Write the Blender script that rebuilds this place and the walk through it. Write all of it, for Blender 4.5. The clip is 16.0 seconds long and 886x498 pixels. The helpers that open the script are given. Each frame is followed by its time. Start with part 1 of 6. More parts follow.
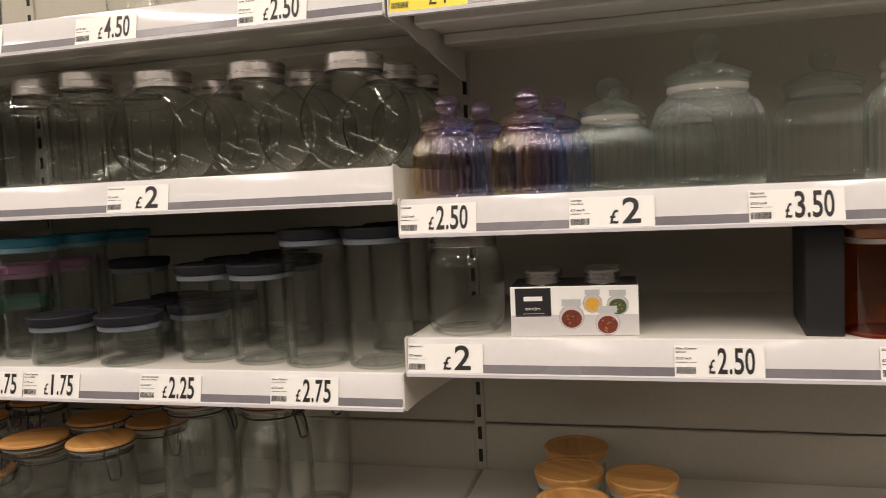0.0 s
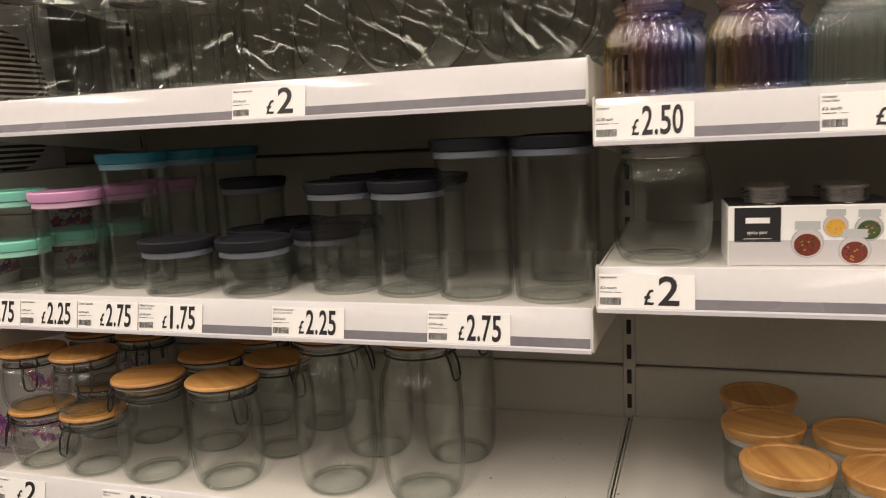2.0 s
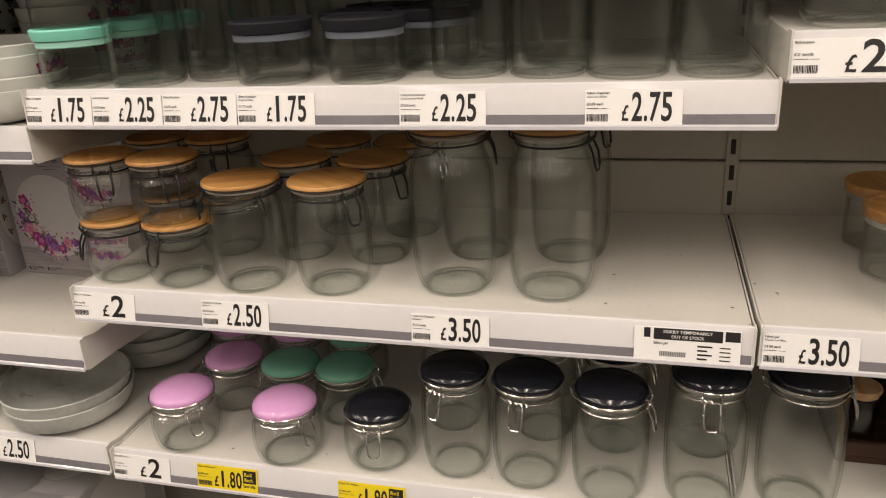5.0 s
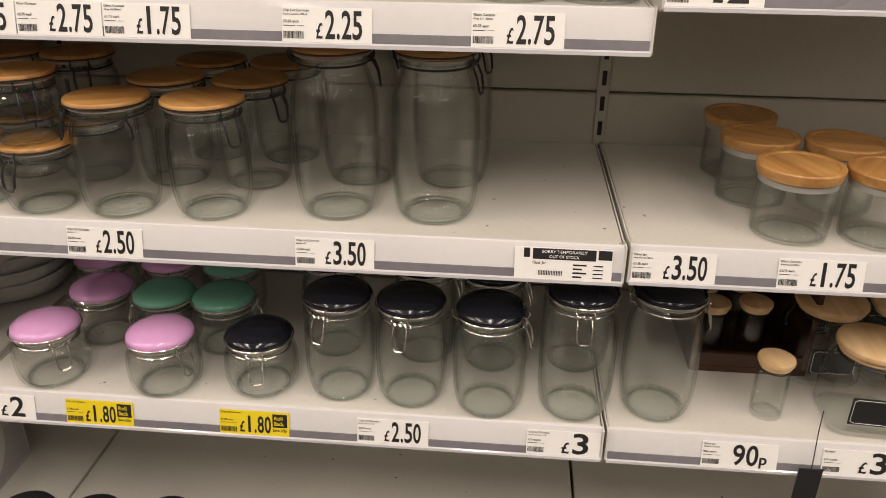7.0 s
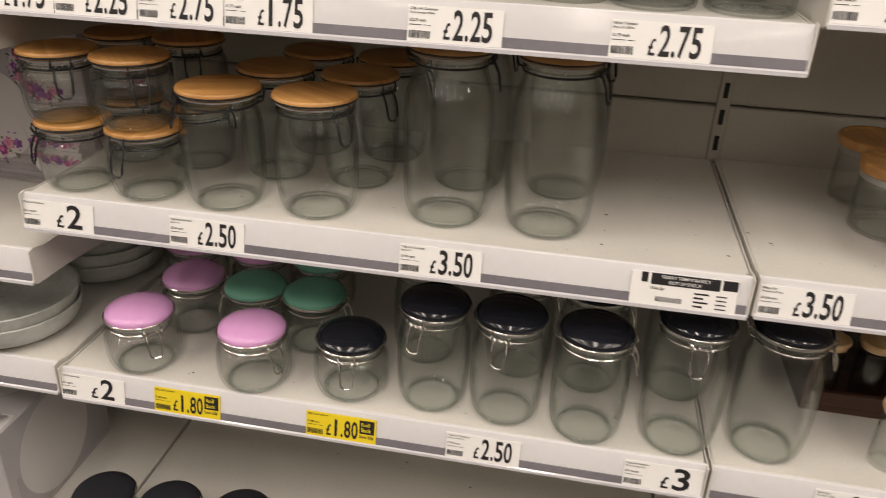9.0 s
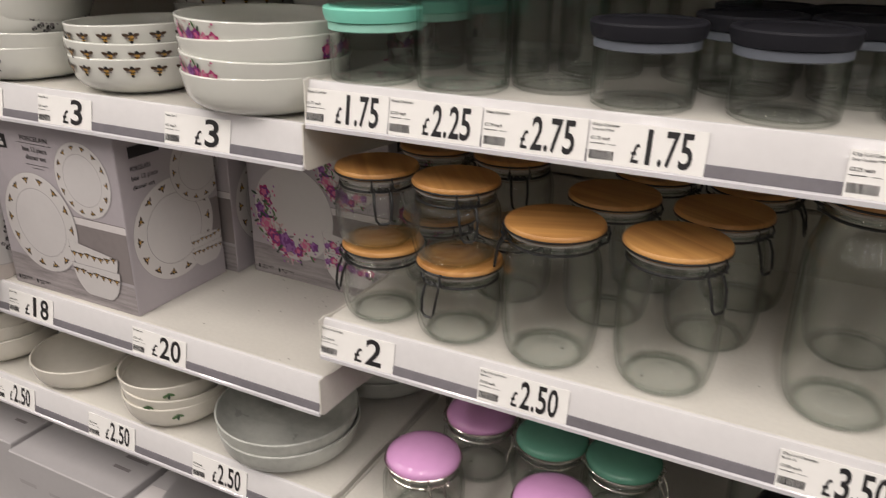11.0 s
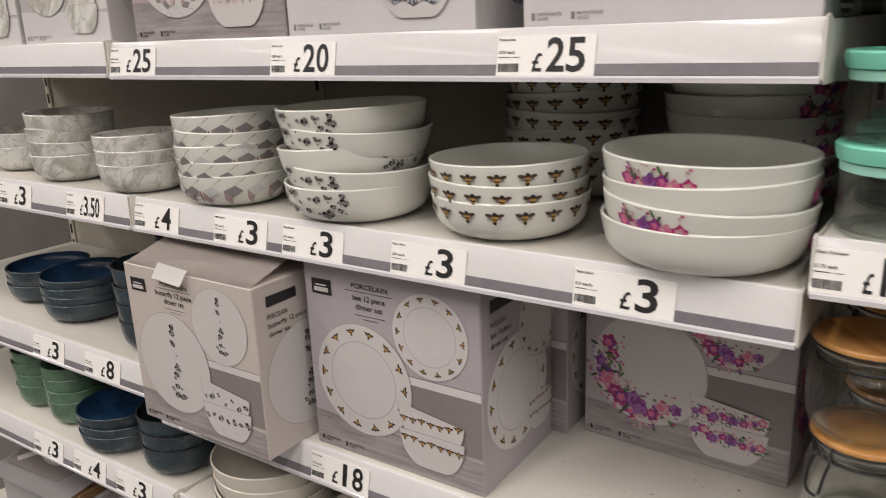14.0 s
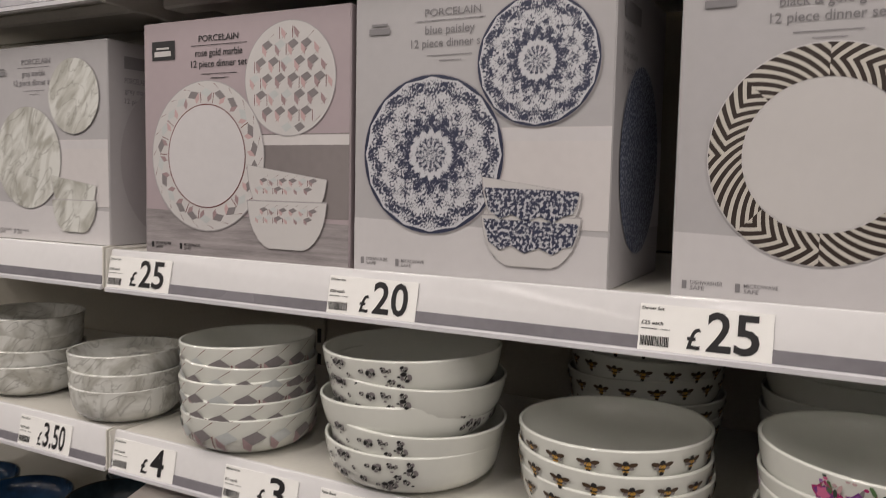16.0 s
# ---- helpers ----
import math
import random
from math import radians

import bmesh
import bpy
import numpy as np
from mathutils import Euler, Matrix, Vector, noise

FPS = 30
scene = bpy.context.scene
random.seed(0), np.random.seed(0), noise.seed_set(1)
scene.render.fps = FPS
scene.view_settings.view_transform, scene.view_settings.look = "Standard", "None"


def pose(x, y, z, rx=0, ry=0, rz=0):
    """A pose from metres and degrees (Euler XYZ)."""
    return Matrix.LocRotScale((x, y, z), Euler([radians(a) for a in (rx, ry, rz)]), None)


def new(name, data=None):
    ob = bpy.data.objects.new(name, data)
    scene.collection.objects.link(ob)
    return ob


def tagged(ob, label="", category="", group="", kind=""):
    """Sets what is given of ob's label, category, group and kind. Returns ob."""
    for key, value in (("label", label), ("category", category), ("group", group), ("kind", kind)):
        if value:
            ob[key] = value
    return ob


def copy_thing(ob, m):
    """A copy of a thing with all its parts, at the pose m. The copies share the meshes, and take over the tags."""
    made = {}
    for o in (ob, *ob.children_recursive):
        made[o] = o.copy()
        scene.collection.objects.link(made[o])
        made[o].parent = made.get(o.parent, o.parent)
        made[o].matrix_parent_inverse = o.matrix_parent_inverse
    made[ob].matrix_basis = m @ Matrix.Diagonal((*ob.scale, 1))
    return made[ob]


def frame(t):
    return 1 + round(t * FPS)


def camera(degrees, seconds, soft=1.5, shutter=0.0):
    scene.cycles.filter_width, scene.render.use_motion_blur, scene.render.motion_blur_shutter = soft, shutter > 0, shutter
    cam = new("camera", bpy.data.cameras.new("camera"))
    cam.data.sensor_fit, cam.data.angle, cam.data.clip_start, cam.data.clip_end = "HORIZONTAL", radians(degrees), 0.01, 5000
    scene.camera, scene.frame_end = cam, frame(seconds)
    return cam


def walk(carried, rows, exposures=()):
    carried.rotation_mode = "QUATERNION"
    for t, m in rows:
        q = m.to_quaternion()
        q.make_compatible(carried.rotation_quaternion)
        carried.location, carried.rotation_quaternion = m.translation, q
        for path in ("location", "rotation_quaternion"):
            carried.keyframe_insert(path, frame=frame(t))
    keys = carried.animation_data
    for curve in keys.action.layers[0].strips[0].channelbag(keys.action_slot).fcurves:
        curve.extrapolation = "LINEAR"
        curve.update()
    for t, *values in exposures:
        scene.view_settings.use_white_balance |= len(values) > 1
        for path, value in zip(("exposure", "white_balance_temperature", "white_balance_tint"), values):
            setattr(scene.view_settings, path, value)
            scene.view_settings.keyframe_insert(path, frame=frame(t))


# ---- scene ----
cam = camera(59.4, 16.0, soft=0.8, shutter=0.35)
scene.cycles.transparent_max_bounces = 32
METRES, EYE, TILT, LEAN, TURN = 1.715, 1.45, 0.0, 0.0, 15.2
ROWS = [
    (0.0, 0.0, 0.0, 0.0, -0.21, -4.38, 2.7),
    (0.5, -0.0252, 0.0087, 0.0008, 0.92, -5.01, 2.58),
    (1.0, -0.0558, 0.029, -0.0079, 1.79, -5.87, 2.58),
    (1.5, -0.0832, 0.0683, -0.0155, 2.41, -7.16, 2.63),
    (2.0, -0.1097, 0.1033, -0.0214, 2.89, -8.83, 2.78),
    (2.5, -0.1309, 0.122, -0.029, 3.2, -10.58, 2.91),
    (3.0, -0.1527, 0.1296, -0.0349, 3.47, -12.33, 3.09),
    (3.5, -0.1876, 0.1347, -0.0418, 3.43, -14.64, 3.39),
    (6.0, -0.2692, 0.1426, -0.0725, -6.06, -23.9, 1.43),
    (6.5, -0.2698, 0.1401, -0.0741, -8.53, -24.8, 0.31),
    (7.0, -0.2728, 0.1357, -0.0738, -9.99, -25.66, -0.56),
    (7.5, -0.2751, 0.1329, -0.073, -10.36, -26.38, -1.19),
    (8.0, -0.2791, 0.1348, -0.0718, -9.63, -26.86, -1.64),
    (10.5, -0.376, 0.2808, -0.0653, 8.64, -24.11, -0.92),
    (11.0, -0.402, 0.3081, -0.0586, 12.28, -22.5, -0.23),
    (11.5, -0.4458, 0.3297, -0.049, 13.59, -20.78, 0.91),
    (12.0, -0.4999, 0.3414, -0.0423, 14.21, -19.47, 1.94),
    (12.5, -0.547, 0.3435, -0.0368, 15.0, -18.66, 2.43),
    (13.0, -0.5845, 0.3428, -0.0404, 15.98, -17.79, 2.66),
    (13.5, -0.6152, 0.3521, -0.039, 17.26, -17.11, 2.61),
    (14.0, -0.6534, 0.3686, -0.0402, 18.8, -16.02, 2.23),
    (14.5, -0.6967, 0.3985, -0.0284, 19.72, -13.49, 1.9),
    (15.0, -0.7383, 0.4238, -0.0107, 19.17, -10.09, 1.37),
    (15.5, -0.7693, 0.432, -0.0, 16.97, -7.11, 0.25),
    (16.0, -0.7947, 0.4339, 0.0132, 12.5, -5.02, -1.09),
]
EXPOSURES = [(0.0, -0.22, 6700, 14), (3.5, -0.13, 6700, 14), (6.0, -0.2, 6700, 14), (8.2, -0.2, 6700, 14), (10.3, -0.2, 6150, 13), (13.5, -0.2, 6150, 13), (14.5, -0.33, 6150, 13), (16.0, -0.54, 6150, 13)]
walk(cam, [(t, pose(0, 0, EYE, TILT, LEAN, TURN) @ pose(METRES * x, METRES * y, METRES * z, 90 + pitch, roll, yaw)) for t, x, y, z, yaw, pitch, roll in ROWS], EXPOSURES)

# ---- light: rows of ceiling strip lamps over the aisle, and the hall's dim ambient ----
world = bpy.data.worlds.new("hall")
world.use_nodes = True
world.node_tree.nodes["Background"].inputs[0].default_value = (1.0, 0.93, 0.84, 1)
world.node_tree.nodes["Background"].inputs[1].default_value = 0.01
scene.world = world
LAMP_X = (-6.6, -5.1, -3.6, -2.1, -0.6, 0.9, 2.4, 3.9)
LAMP_Z = 3.15
LAMP_STRIPS = ((-1.6, 0.45, 1.0, 0.16), (-8.0, -2.6, 0.34, 0.12))  # from y, to y, share of full glow, width
LAMP_GLOW = 132.0  # watts a square metre
for lx in LAMP_X:
    for y0, y1, share, width in LAMP_STRIPS:
        data = bpy.data.lights.new("strip_glow", "AREA")
        data.shape, data.size, data.size_y = "RECTANGLE", width, y1 - y0
        data.energy, data.color = LAMP_GLOW * share * width * (y1 - y0), (1.0, 0.90, 0.78)
        glow = new("strip_glow", data)
        glow.matrix_basis = pose(lx, (y0 + y1) / 2, LAMP_Z - 0.012)


# ---- materials ----
MATS = {}


def nodes_of(name):
    m = bpy.data.materials.new(name)
    m.use_nodes = True
    m.node_tree.nodes.clear()
    return m, m.node_tree.nodes, m.node_tree.links


def principled(name, color, rough=0.5, metal=0.0, vary=0.08, scale=6.0, fine=90.0, bump=0.03, stretch=(1, 1, 1), second=None, rough_vary=0.1, spec=0.5):
    """A painted or moulded surface with broad stains, fine grain and slight relief."""
    if name in MATS:
        return MATS[name]
    m, n, l = nodes_of(name)
    out, bsdf = n.new("ShaderNodeOutputMaterial"), n.new("ShaderNodeBsdfPrincipled")
    l.new(bsdf.outputs[0], out.inputs[0])
    tc, mp = n.new("ShaderNodeTexCoord"), n.new("ShaderNodeMapping")
    mp.inputs["Scale"].default_value = stretch
    l.new(tc.outputs["Object"], mp.inputs[0])
    broad, grain = n.new("ShaderNodeTexNoise"), n.new("ShaderNodeTexNoise")
    for t, s in ((broad, scale), (grain, fine)):
        t.inputs["Scale"].default_value = s
        t.inputs["Detail"].default_value = 4
        l.new(mp.outputs[0], t.inputs["Vector"])
    mean = n.new("ShaderNodeMath")
    mean.operation = "MULTIPLY_ADD"
    mean.inputs[1].default_value = 0.4
    l.new(grain.outputs[0], mean.inputs[0])
    l.new(broad.outputs[0], mean.inputs[2])
    ramp = n.new("ShaderNodeValToRGB")
    dark = second or tuple(c * (1 - 2.2 * vary) for c in color)
    light = tuple(min(1, c * (1 + 0.5 * vary)) for c in color)
    ramp.color_ramp.elements[0].position, ramp.color_ramp.elements[1].position = 0.45, 0.85
    ramp.color_ramp.elements[0].color, ramp.color_ramp.elements[1].color = (*dark, 1), (*light, 1)
    l.new(mean.outputs[0], ramp.inputs[0])
    l.new(ramp.outputs[0], bsdf.inputs["Base Color"])
    mr = n.new("ShaderNodeMapRange")
    mr.inputs["To Min"].default_value, mr.inputs["To Max"].default_value = max(0.02, rough - rough_vary), min(1, rough + rough_vary)
    l.new(broad.outputs[0], mr.inputs[0])
    l.new(mr.outputs[0], bsdf.inputs["Roughness"])
    bsdf.inputs["Metallic"].default_value = metal
    bsdf.inputs["Specular IOR Level"].default_value = spec
    if bump:
        bp = n.new("ShaderNodeBump")
        bp.inputs["Strength"].default_value, bp.inputs["Distance"].default_value = bump, 0.002
        l.new(grain.outputs[0], bp.inputs["Height"])
        l.new(bp.outputs[0], bsdf.inputs["Normal"])
    MATS[name] = m
    return m


def glass(name, tint=(0.99, 0.992, 0.988), gloss=(0.66, 0.68, 0.66), ior=1.46, rough=0.01, wobble=0.005, film=None, sheen=0.010, power=3.2):
    """Thin glass: clear through, with the mirror sheen of its index; film gives colours across the width of a coated piece."""
    m, n, l = nodes_of(name)
    out, mix = n.new("ShaderNodeOutputMaterial"), n.new("ShaderNodeMixShader")
    clear, shine = n.new("ShaderNodeBsdfTransparent"), n.new("ShaderNodeBsdfGlossy")
    clear.inputs[0].default_value = (*tint, 1)
    shine.inputs[0].default_value = (*gloss, 1)
    shine.inputs["Roughness"].default_value = rough
    tc, ns, bp, lw = n.new("ShaderNodeTexCoord"), n.new("ShaderNodeTexNoise"), n.new("ShaderNodeBump"), n.new("ShaderNodeLayerWeight")
    ns.inputs["Scale"].default_value = 34
    bp.inputs["Strength"].default_value, bp.inputs["Distance"].default_value = wobble * 6, 0.004
    l.new(tc.outputs["Object"], ns.inputs["Vector"])
    l.new(ns.outputs[0], bp.inputs["Height"])
    l.new(bp.outputs[0], shine.inputs["Normal"])
    low = ((ior - 1) / (ior + 1)) ** 2 + sheen
    l.new(maths(n, l, "ADD", maths(n, l, "MULTIPLY", maths(n, l, "POWER", lw.outputs["Facing"], power), 0.9 - low), low), mix.inputs[0])
    if film:
        sp, mr, ramp = n.new("ShaderNodeSeparateXYZ"), n.new("ShaderNodeMapRange"), n.new("ShaderNodeValToRGB")
        l.new(tc.outputs["Object"], sp.inputs[0])
        mr.inputs["From Min"].default_value, mr.inputs["From Max"].default_value = -0.05, 0.05
        l.new(sp.outputs[0], mr.inputs[0])
        shift = maths(n, l, "ADD", mr.outputs[0], maths(n, l, "MULTIPLY", maths(n, l, "SUBTRACT", ns.outputs[0], 0.5), 0.35))
        els = ramp.color_ramp.elements
        els[0].position, els[1].position = 0.0, 1.0
        els[0].color, els[1].color = (*film[0], 1), (*film[-1], 1)
        for i, c in enumerate(film[1:-1]):
            els.new((i + 1) / (len(film) - 1)).color = (*c, 1)
        l.new(shift, ramp.inputs[0])
        l.new(ramp.outputs[0], shine.inputs[0])
        l.new(ramp.outputs[0], clear.inputs[0])
    l.new(clear.outputs[0], mix.inputs[1])
    l.new(shine.outputs[0], mix.inputs[2])
    l.new(mix.outputs[0], out.inputs[0])
    return m


def wood(name, a, b, scale=1.0, along=(60, 3, 60), rough=0.45):
    m, n, l = nodes_of(name)
    out, bsdf = n.new("ShaderNodeOutputMaterial"), n.new("ShaderNodeBsdfPrincipled")
    l.new(bsdf.outputs[0], out.inputs[0])
    tc, mp, ns, rp, oi = (n.new(k) for k in ("ShaderNodeTexCoord", "ShaderNodeMapping", "ShaderNodeTexNoise", "ShaderNodeValToRGB", "ShaderNodeObjectInfo"))
    mp.inputs["Scale"].default_value = [v * scale for v in along]
    sh = n.new("ShaderNodeVectorMath")
    sh.operation = "MULTIPLY_ADD"
    sh.inputs[1].default_value = (7, 9, 3)
    l.new(oi.outputs["Random"], sh.inputs[0])
    l.new(tc.outputs["Object"], sh.inputs[2])
    l.new(sh.outputs[0], mp.inputs[0])
    l.new(mp.outputs[0], ns.inputs["Vector"])
    ns.inputs["Scale"].default_value, ns.inputs["Detail"].default_value, ns.inputs["Distortion"].default_value = 1.0, 6, 0.5
    rp.color_ramp.elements[0].position, rp.color_ramp.elements[1].position = 0.34, 0.66
    rp.color_ramp.elements[0].color, rp.color_ramp.elements[1].color = (*a, 1), (*b, 1)
    l.new(ns.outputs[0], rp.inputs[0])
    l.new(rp.outputs[0], bsdf.inputs["Base Color"])
    bsdf.inputs["Roughness"].default_value = rough
    bp = n.new("ShaderNodeBump")
    bp.inputs["Strength"].default_value, bp.inputs["Distance"].default_value = 0.12, 0.001
    l.new(ns.outputs[0], bp.inputs["Height"])
    l.new(bp.outputs[0], bsdf.inputs["Normal"])
    return m


def plain(name, color, rough=0.5, metal=0.0):
    return principled(name, color, rough, metal, vary=0.05, bump=0.0, rough_vary=0.05)


def maths(n, l, op, a, b=None):
    node = n.new("ShaderNodeMath")
    node.operation = op
    for i, v in enumerate((a, b)):
        if v is None:
            continue
        if isinstance(v, (int, float)):
            node.inputs[i].default_value = v
        else:
            l.new(v, node.inputs[i])
    return node.outputs[0]


def speckle(name, base, ink, radius=None, levels=(), fine=220.0, even=0.5, rough=0.35):
    """Printed ornament: dense flecks of ink on a pale ground, in rings round the middle where radius is given."""
    m, n, l = nodes_of(name)
    out, bsdf = n.new("ShaderNodeOutputMaterial"), n.new("ShaderNodeBsdfPrincipled")
    l.new(bsdf.outputs[0], out.inputs[0])
    tc, ns, mix = n.new("ShaderNodeTexCoord"), n.new("ShaderNodeTexNoise"), n.new("ShaderNodeMix")
    mix.data_type = "RGBA"
    ns.inputs["Scale"].default_value, ns.inputs["Detail"].default_value = fine, 2
    if radius:
        sp = n.new("ShaderNodeSeparateXYZ")
        l.new(tc.outputs["Object"], sp.inputs[0])
        x, z = sp.outputs[0], sp.outputs[2]
        r = maths(n, l, "SQRT", maths(n, l, "ADD", maths(n, l, "MULTIPLY", x, x), maths(n, l, "MULTIPLY", z, z)))
        ang = maths(n, l, "ARCTAN2", z, x)
        # petals repeat round the plate
        lobes = maths(n, l, "ABSOLUTE", maths(n, l, "SINE", maths(n, l, "MULTIPLY", ang, 8.0)))
        cv = n.new("ShaderNodeCombineXYZ")
        l.new(maths(n, l, "MULTIPLY", lobes, 0.03), cv.inputs[0])
        l.new(r, cv.inputs[1])
        l.new(cv.outputs[0], ns.inputs["Vector"])
        rp = n.new("ShaderNodeValToRGB")
        rp.color_ramp.interpolation = "LINEAR"
        els = rp.color_ramp.elements
        els[0].position, els[1].position = 0.0, 1.0
        els[0].color = (levels[0][1],) * 3 + (1,)
        els[1].color = (levels[-1][1],) * 3 + (1,)
        for p, v in levels[1:-1]:
            els.new(p).color = (v, v, v, 1)
        wob = maths(n, l, "ADD", maths(n, l, "DIVIDE", r, radius), maths(n, l, "MULTIPLY", lobes, 0.025))
        l.new(wob, rp.inputs[0])
        fine_n = n.new("ShaderNodeTexNoise")
        fine_n.inputs["Scale"].default_value, fine_n.inputs["Detail"].default_value = fine * 1.3, 2
        l.new(tc.outputs["Object"], fine_n.inputs["Vector"])
        both = maths(n, l, "ADD", maths(n, l, "MULTIPLY", ns.outputs[0], 0.55), maths(n, l, "MULTIPLY", fine_n.outputs[0], 0.45))
        # sprays of ornament alternate with bare ground round the plate
        sprays = maths(n, l, "MULTIPLY", maths(n, l, "COSINE", maths(n, l, "MULTIPLY", ang, 14.0)), maths(n, l, "COSINE", maths(n, l, "MULTIPLY", r, 21.0 / radius)))
        amount = maths(n, l, "ADD", maths(n, l, "SUBTRACT", rp.outputs[0], both), maths(n, l, "MULTIPLY", sprays, 0.07))
    else:
        l.new(tc.outputs["Object"], ns.inputs["Vector"])
        amount = maths(n, l, "SUBTRACT", even, ns.outputs[0])
    mr = n.new("ShaderNodeMapRange")
    mr.inputs["From Min"].default_value, mr.inputs["From Max"].default_value = -0.03, 0.05
    l.new(amount, mr.inputs[0])
    l.new(mr.outputs[0], mix.inputs["Factor"])
    mix.inputs["A"].default_value, mix.inputs["B"].default_value = (*base, 1), (*ink, 1)
    l.new(mix.outputs["Result"], bsdf.inputs["Base Color"])
    bsdf.inputs["Roughness"].default_value = rough
    return m


def veined(name, pale, cloud, vein):
    """White marble print: soft slanting clouds with a few thin darker veins."""
    m, n, l = nodes_of(name)
    out, bsdf = n.new("ShaderNodeOutputMaterial"), n.new("ShaderNodeBsdfPrincipled")
    l.new(bsdf.outputs[0], out.inputs[0])
    tc, mp, oi, sh = n.new("ShaderNodeTexCoord"), n.new("ShaderNodeMapping"), n.new("ShaderNodeObjectInfo"), n.new("ShaderNodeVectorMath")
    sh.operation = "MULTIPLY_ADD"
    sh.inputs[1].default_value = (3, 5, 4)
    l.new(oi.outputs["Random"], sh.inputs[0])
    l.new(tc.outputs["Object"], sh.inputs[2])
    lean = n.new("ShaderNodeVectorRotate")
    lean.rotation_type = "Y_AXIS"
    lean.inputs["Angle"].default_value = radians(52)
    l.new(sh.outputs[0], lean.inputs["Vector"])
    l.new(lean.outputs[0], mp.inputs[0])
    mp.inputs["Scale"].default_value = (1.0, 1.4, 2.4)
    soft, thin = n.new("ShaderNodeTexNoise"), n.new("ShaderNodeTexNoise")
    for t, sc, dist in ((soft, 13.0, 1.2), (thin, 9.0, 2.2)):
        t.inputs["Scale"].default_value, t.inputs["Detail"].default_value, t.inputs["Distortion"].default_value = sc, 5, dist
        l.new(mp.outputs[0], t.inputs["Vector"])
    ramp = n.new("ShaderNodeValToRGB")
    ramp.color_ramp.elements[0].position, ramp.color_ramp.elements[1].position = 0.36, 0.56
    ramp.color_ramp.elements[0].color, ramp.color_ramp.elements[1].color = (*cloud, 1), (*pale, 1)
    l.new(soft.outputs[0], ramp.inputs[0])
    line = n.new("ShaderNodeMapRange")
    line.inputs["From Min"].default_value, line.inputs["From Max"].default_value = 0.0, 0.022
    line.inputs["To Min"].default_value, line.inputs["To Max"].default_value = 0.6, 0.0
    l.new(maths(n, l, "ABSOLUTE", maths(n, l, "SUBTRACT", thin.outputs[0], 0.5)), line.inputs[0])
    mix = n.new("ShaderNodeMix")
    mix.data_type = "RGBA"
    l.new(line.outputs[0], mix.inputs["Factor"])
    l.new(ramp.outputs[0], mix.inputs["A"])
    mix.inputs["B"].default_value = (*vein, 1)
    l.new(mix.outputs["Result"], bsdf.inputs["Base Color"])
    bsdf.inputs["Roughness"].default_value = 0.2
    return m


def chevrons(name, pale, dark, middle):
    """Printed key pattern: nested arrows running round a plate, turning about from sector to sector."""
    m, n, l = nodes_of(name)
    out, bsdf = n.new("ShaderNodeOutputMaterial"), n.new("ShaderNodeBsdfPrincipled")
    l.new(bsdf.outputs[0], out.inputs[0])
    tc, sp = n.new("ShaderNodeTexCoord"), n.new("ShaderNodeSeparateXYZ")
    l.new(tc.outputs["Object"], sp.inputs[0])
    x, z = sp.outputs[0], sp.outputs[2]
    r = maths(n, l, "SQRT", maths(n, l, "ADD", maths(n, l, "MULTIPLY", x, x), maths(n, l, "MULTIPLY", z, z)))
    ang = maths(n, l, "ARCTAN2", z, x)
    sector = maths(n, l, "FLOOR", maths(n, l, "MULTIPLY", ang, 8 / (2 * math.pi)))
    odd = maths(n, l, "ABSOLUTE", maths(n, l, "MODULO", sector, 2.0))
    sign = maths(n, l, "SUBTRACT", maths(n, l, "MULTIPLY", odd, 2.0), 1.0)
    across = maths(n, l, "SUBTRACT", r, middle)
    arrow = maths(n, l, "ABSOLUTE", across)
    slant = maths(n, l, "ADD", maths(n, l, "MULTIPLY", arrow, odd), maths(n, l, "MULTIPLY", across, maths(n, l, "SUBTRACT", 1.0, odd)))
    v = maths(n, l, "ADD", maths(n, l, "MULTIPLY", maths(n, l, "MULTIPLY", ang, middle), sign), slant)
    stripe = maths(n, l, "GREATER_THAN", maths(n, l, "FRACT", maths(n, l, "MULTIPLY", v, 105.0)), 0.45)
    mix = n.new("ShaderNodeMix")
    mix.data_type = "RGBA"
    l.new(stripe, mix.inputs["Factor"])
    mix.inputs["A"].default_value, mix.inputs["B"].default_value = (*pale, 1), (*dark, 1)
    l.new(mix.outputs["Result"], bsdf.inputs["Base Color"])
    bsdf.inputs["Roughness"].default_value = 0.4
    return m


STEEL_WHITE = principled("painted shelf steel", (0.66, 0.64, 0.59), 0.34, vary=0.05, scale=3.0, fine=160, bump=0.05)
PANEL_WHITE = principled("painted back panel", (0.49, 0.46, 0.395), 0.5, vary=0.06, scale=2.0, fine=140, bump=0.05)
RAIL_WHITE = principled("ticket rail plastic", (0.72, 0.71, 0.72), 0.10, vary=0.03, scale=4.0, bump=0.01, rough_vary=0.06)
RAIL_DARK = principled("rail grey band", (0.20, 0.19, 0.21), 0.25, vary=0.1, scale=5.0, bump=0.01)
RAIL_CLEAR = principled("rail clear lip", (0.62, 0.61, 0.64), 0.12, vary=0.04, bump=0.0)
SLOT_BLACK = plain("slot black", (0.012, 0.011, 0.011), 0.7)
CARD_WHITE = principled("price card", (0.89, 0.88, 0.86), 0.3, vary=0.02, bump=0.01)
CARD_YELLOW = principled("yellow price card", (0.85, 0.66, 0.02), 0.4, vary=0.03, bump=0.01)
INK = plain("printing ink", (0.015, 0.014, 0.016), 0.5)
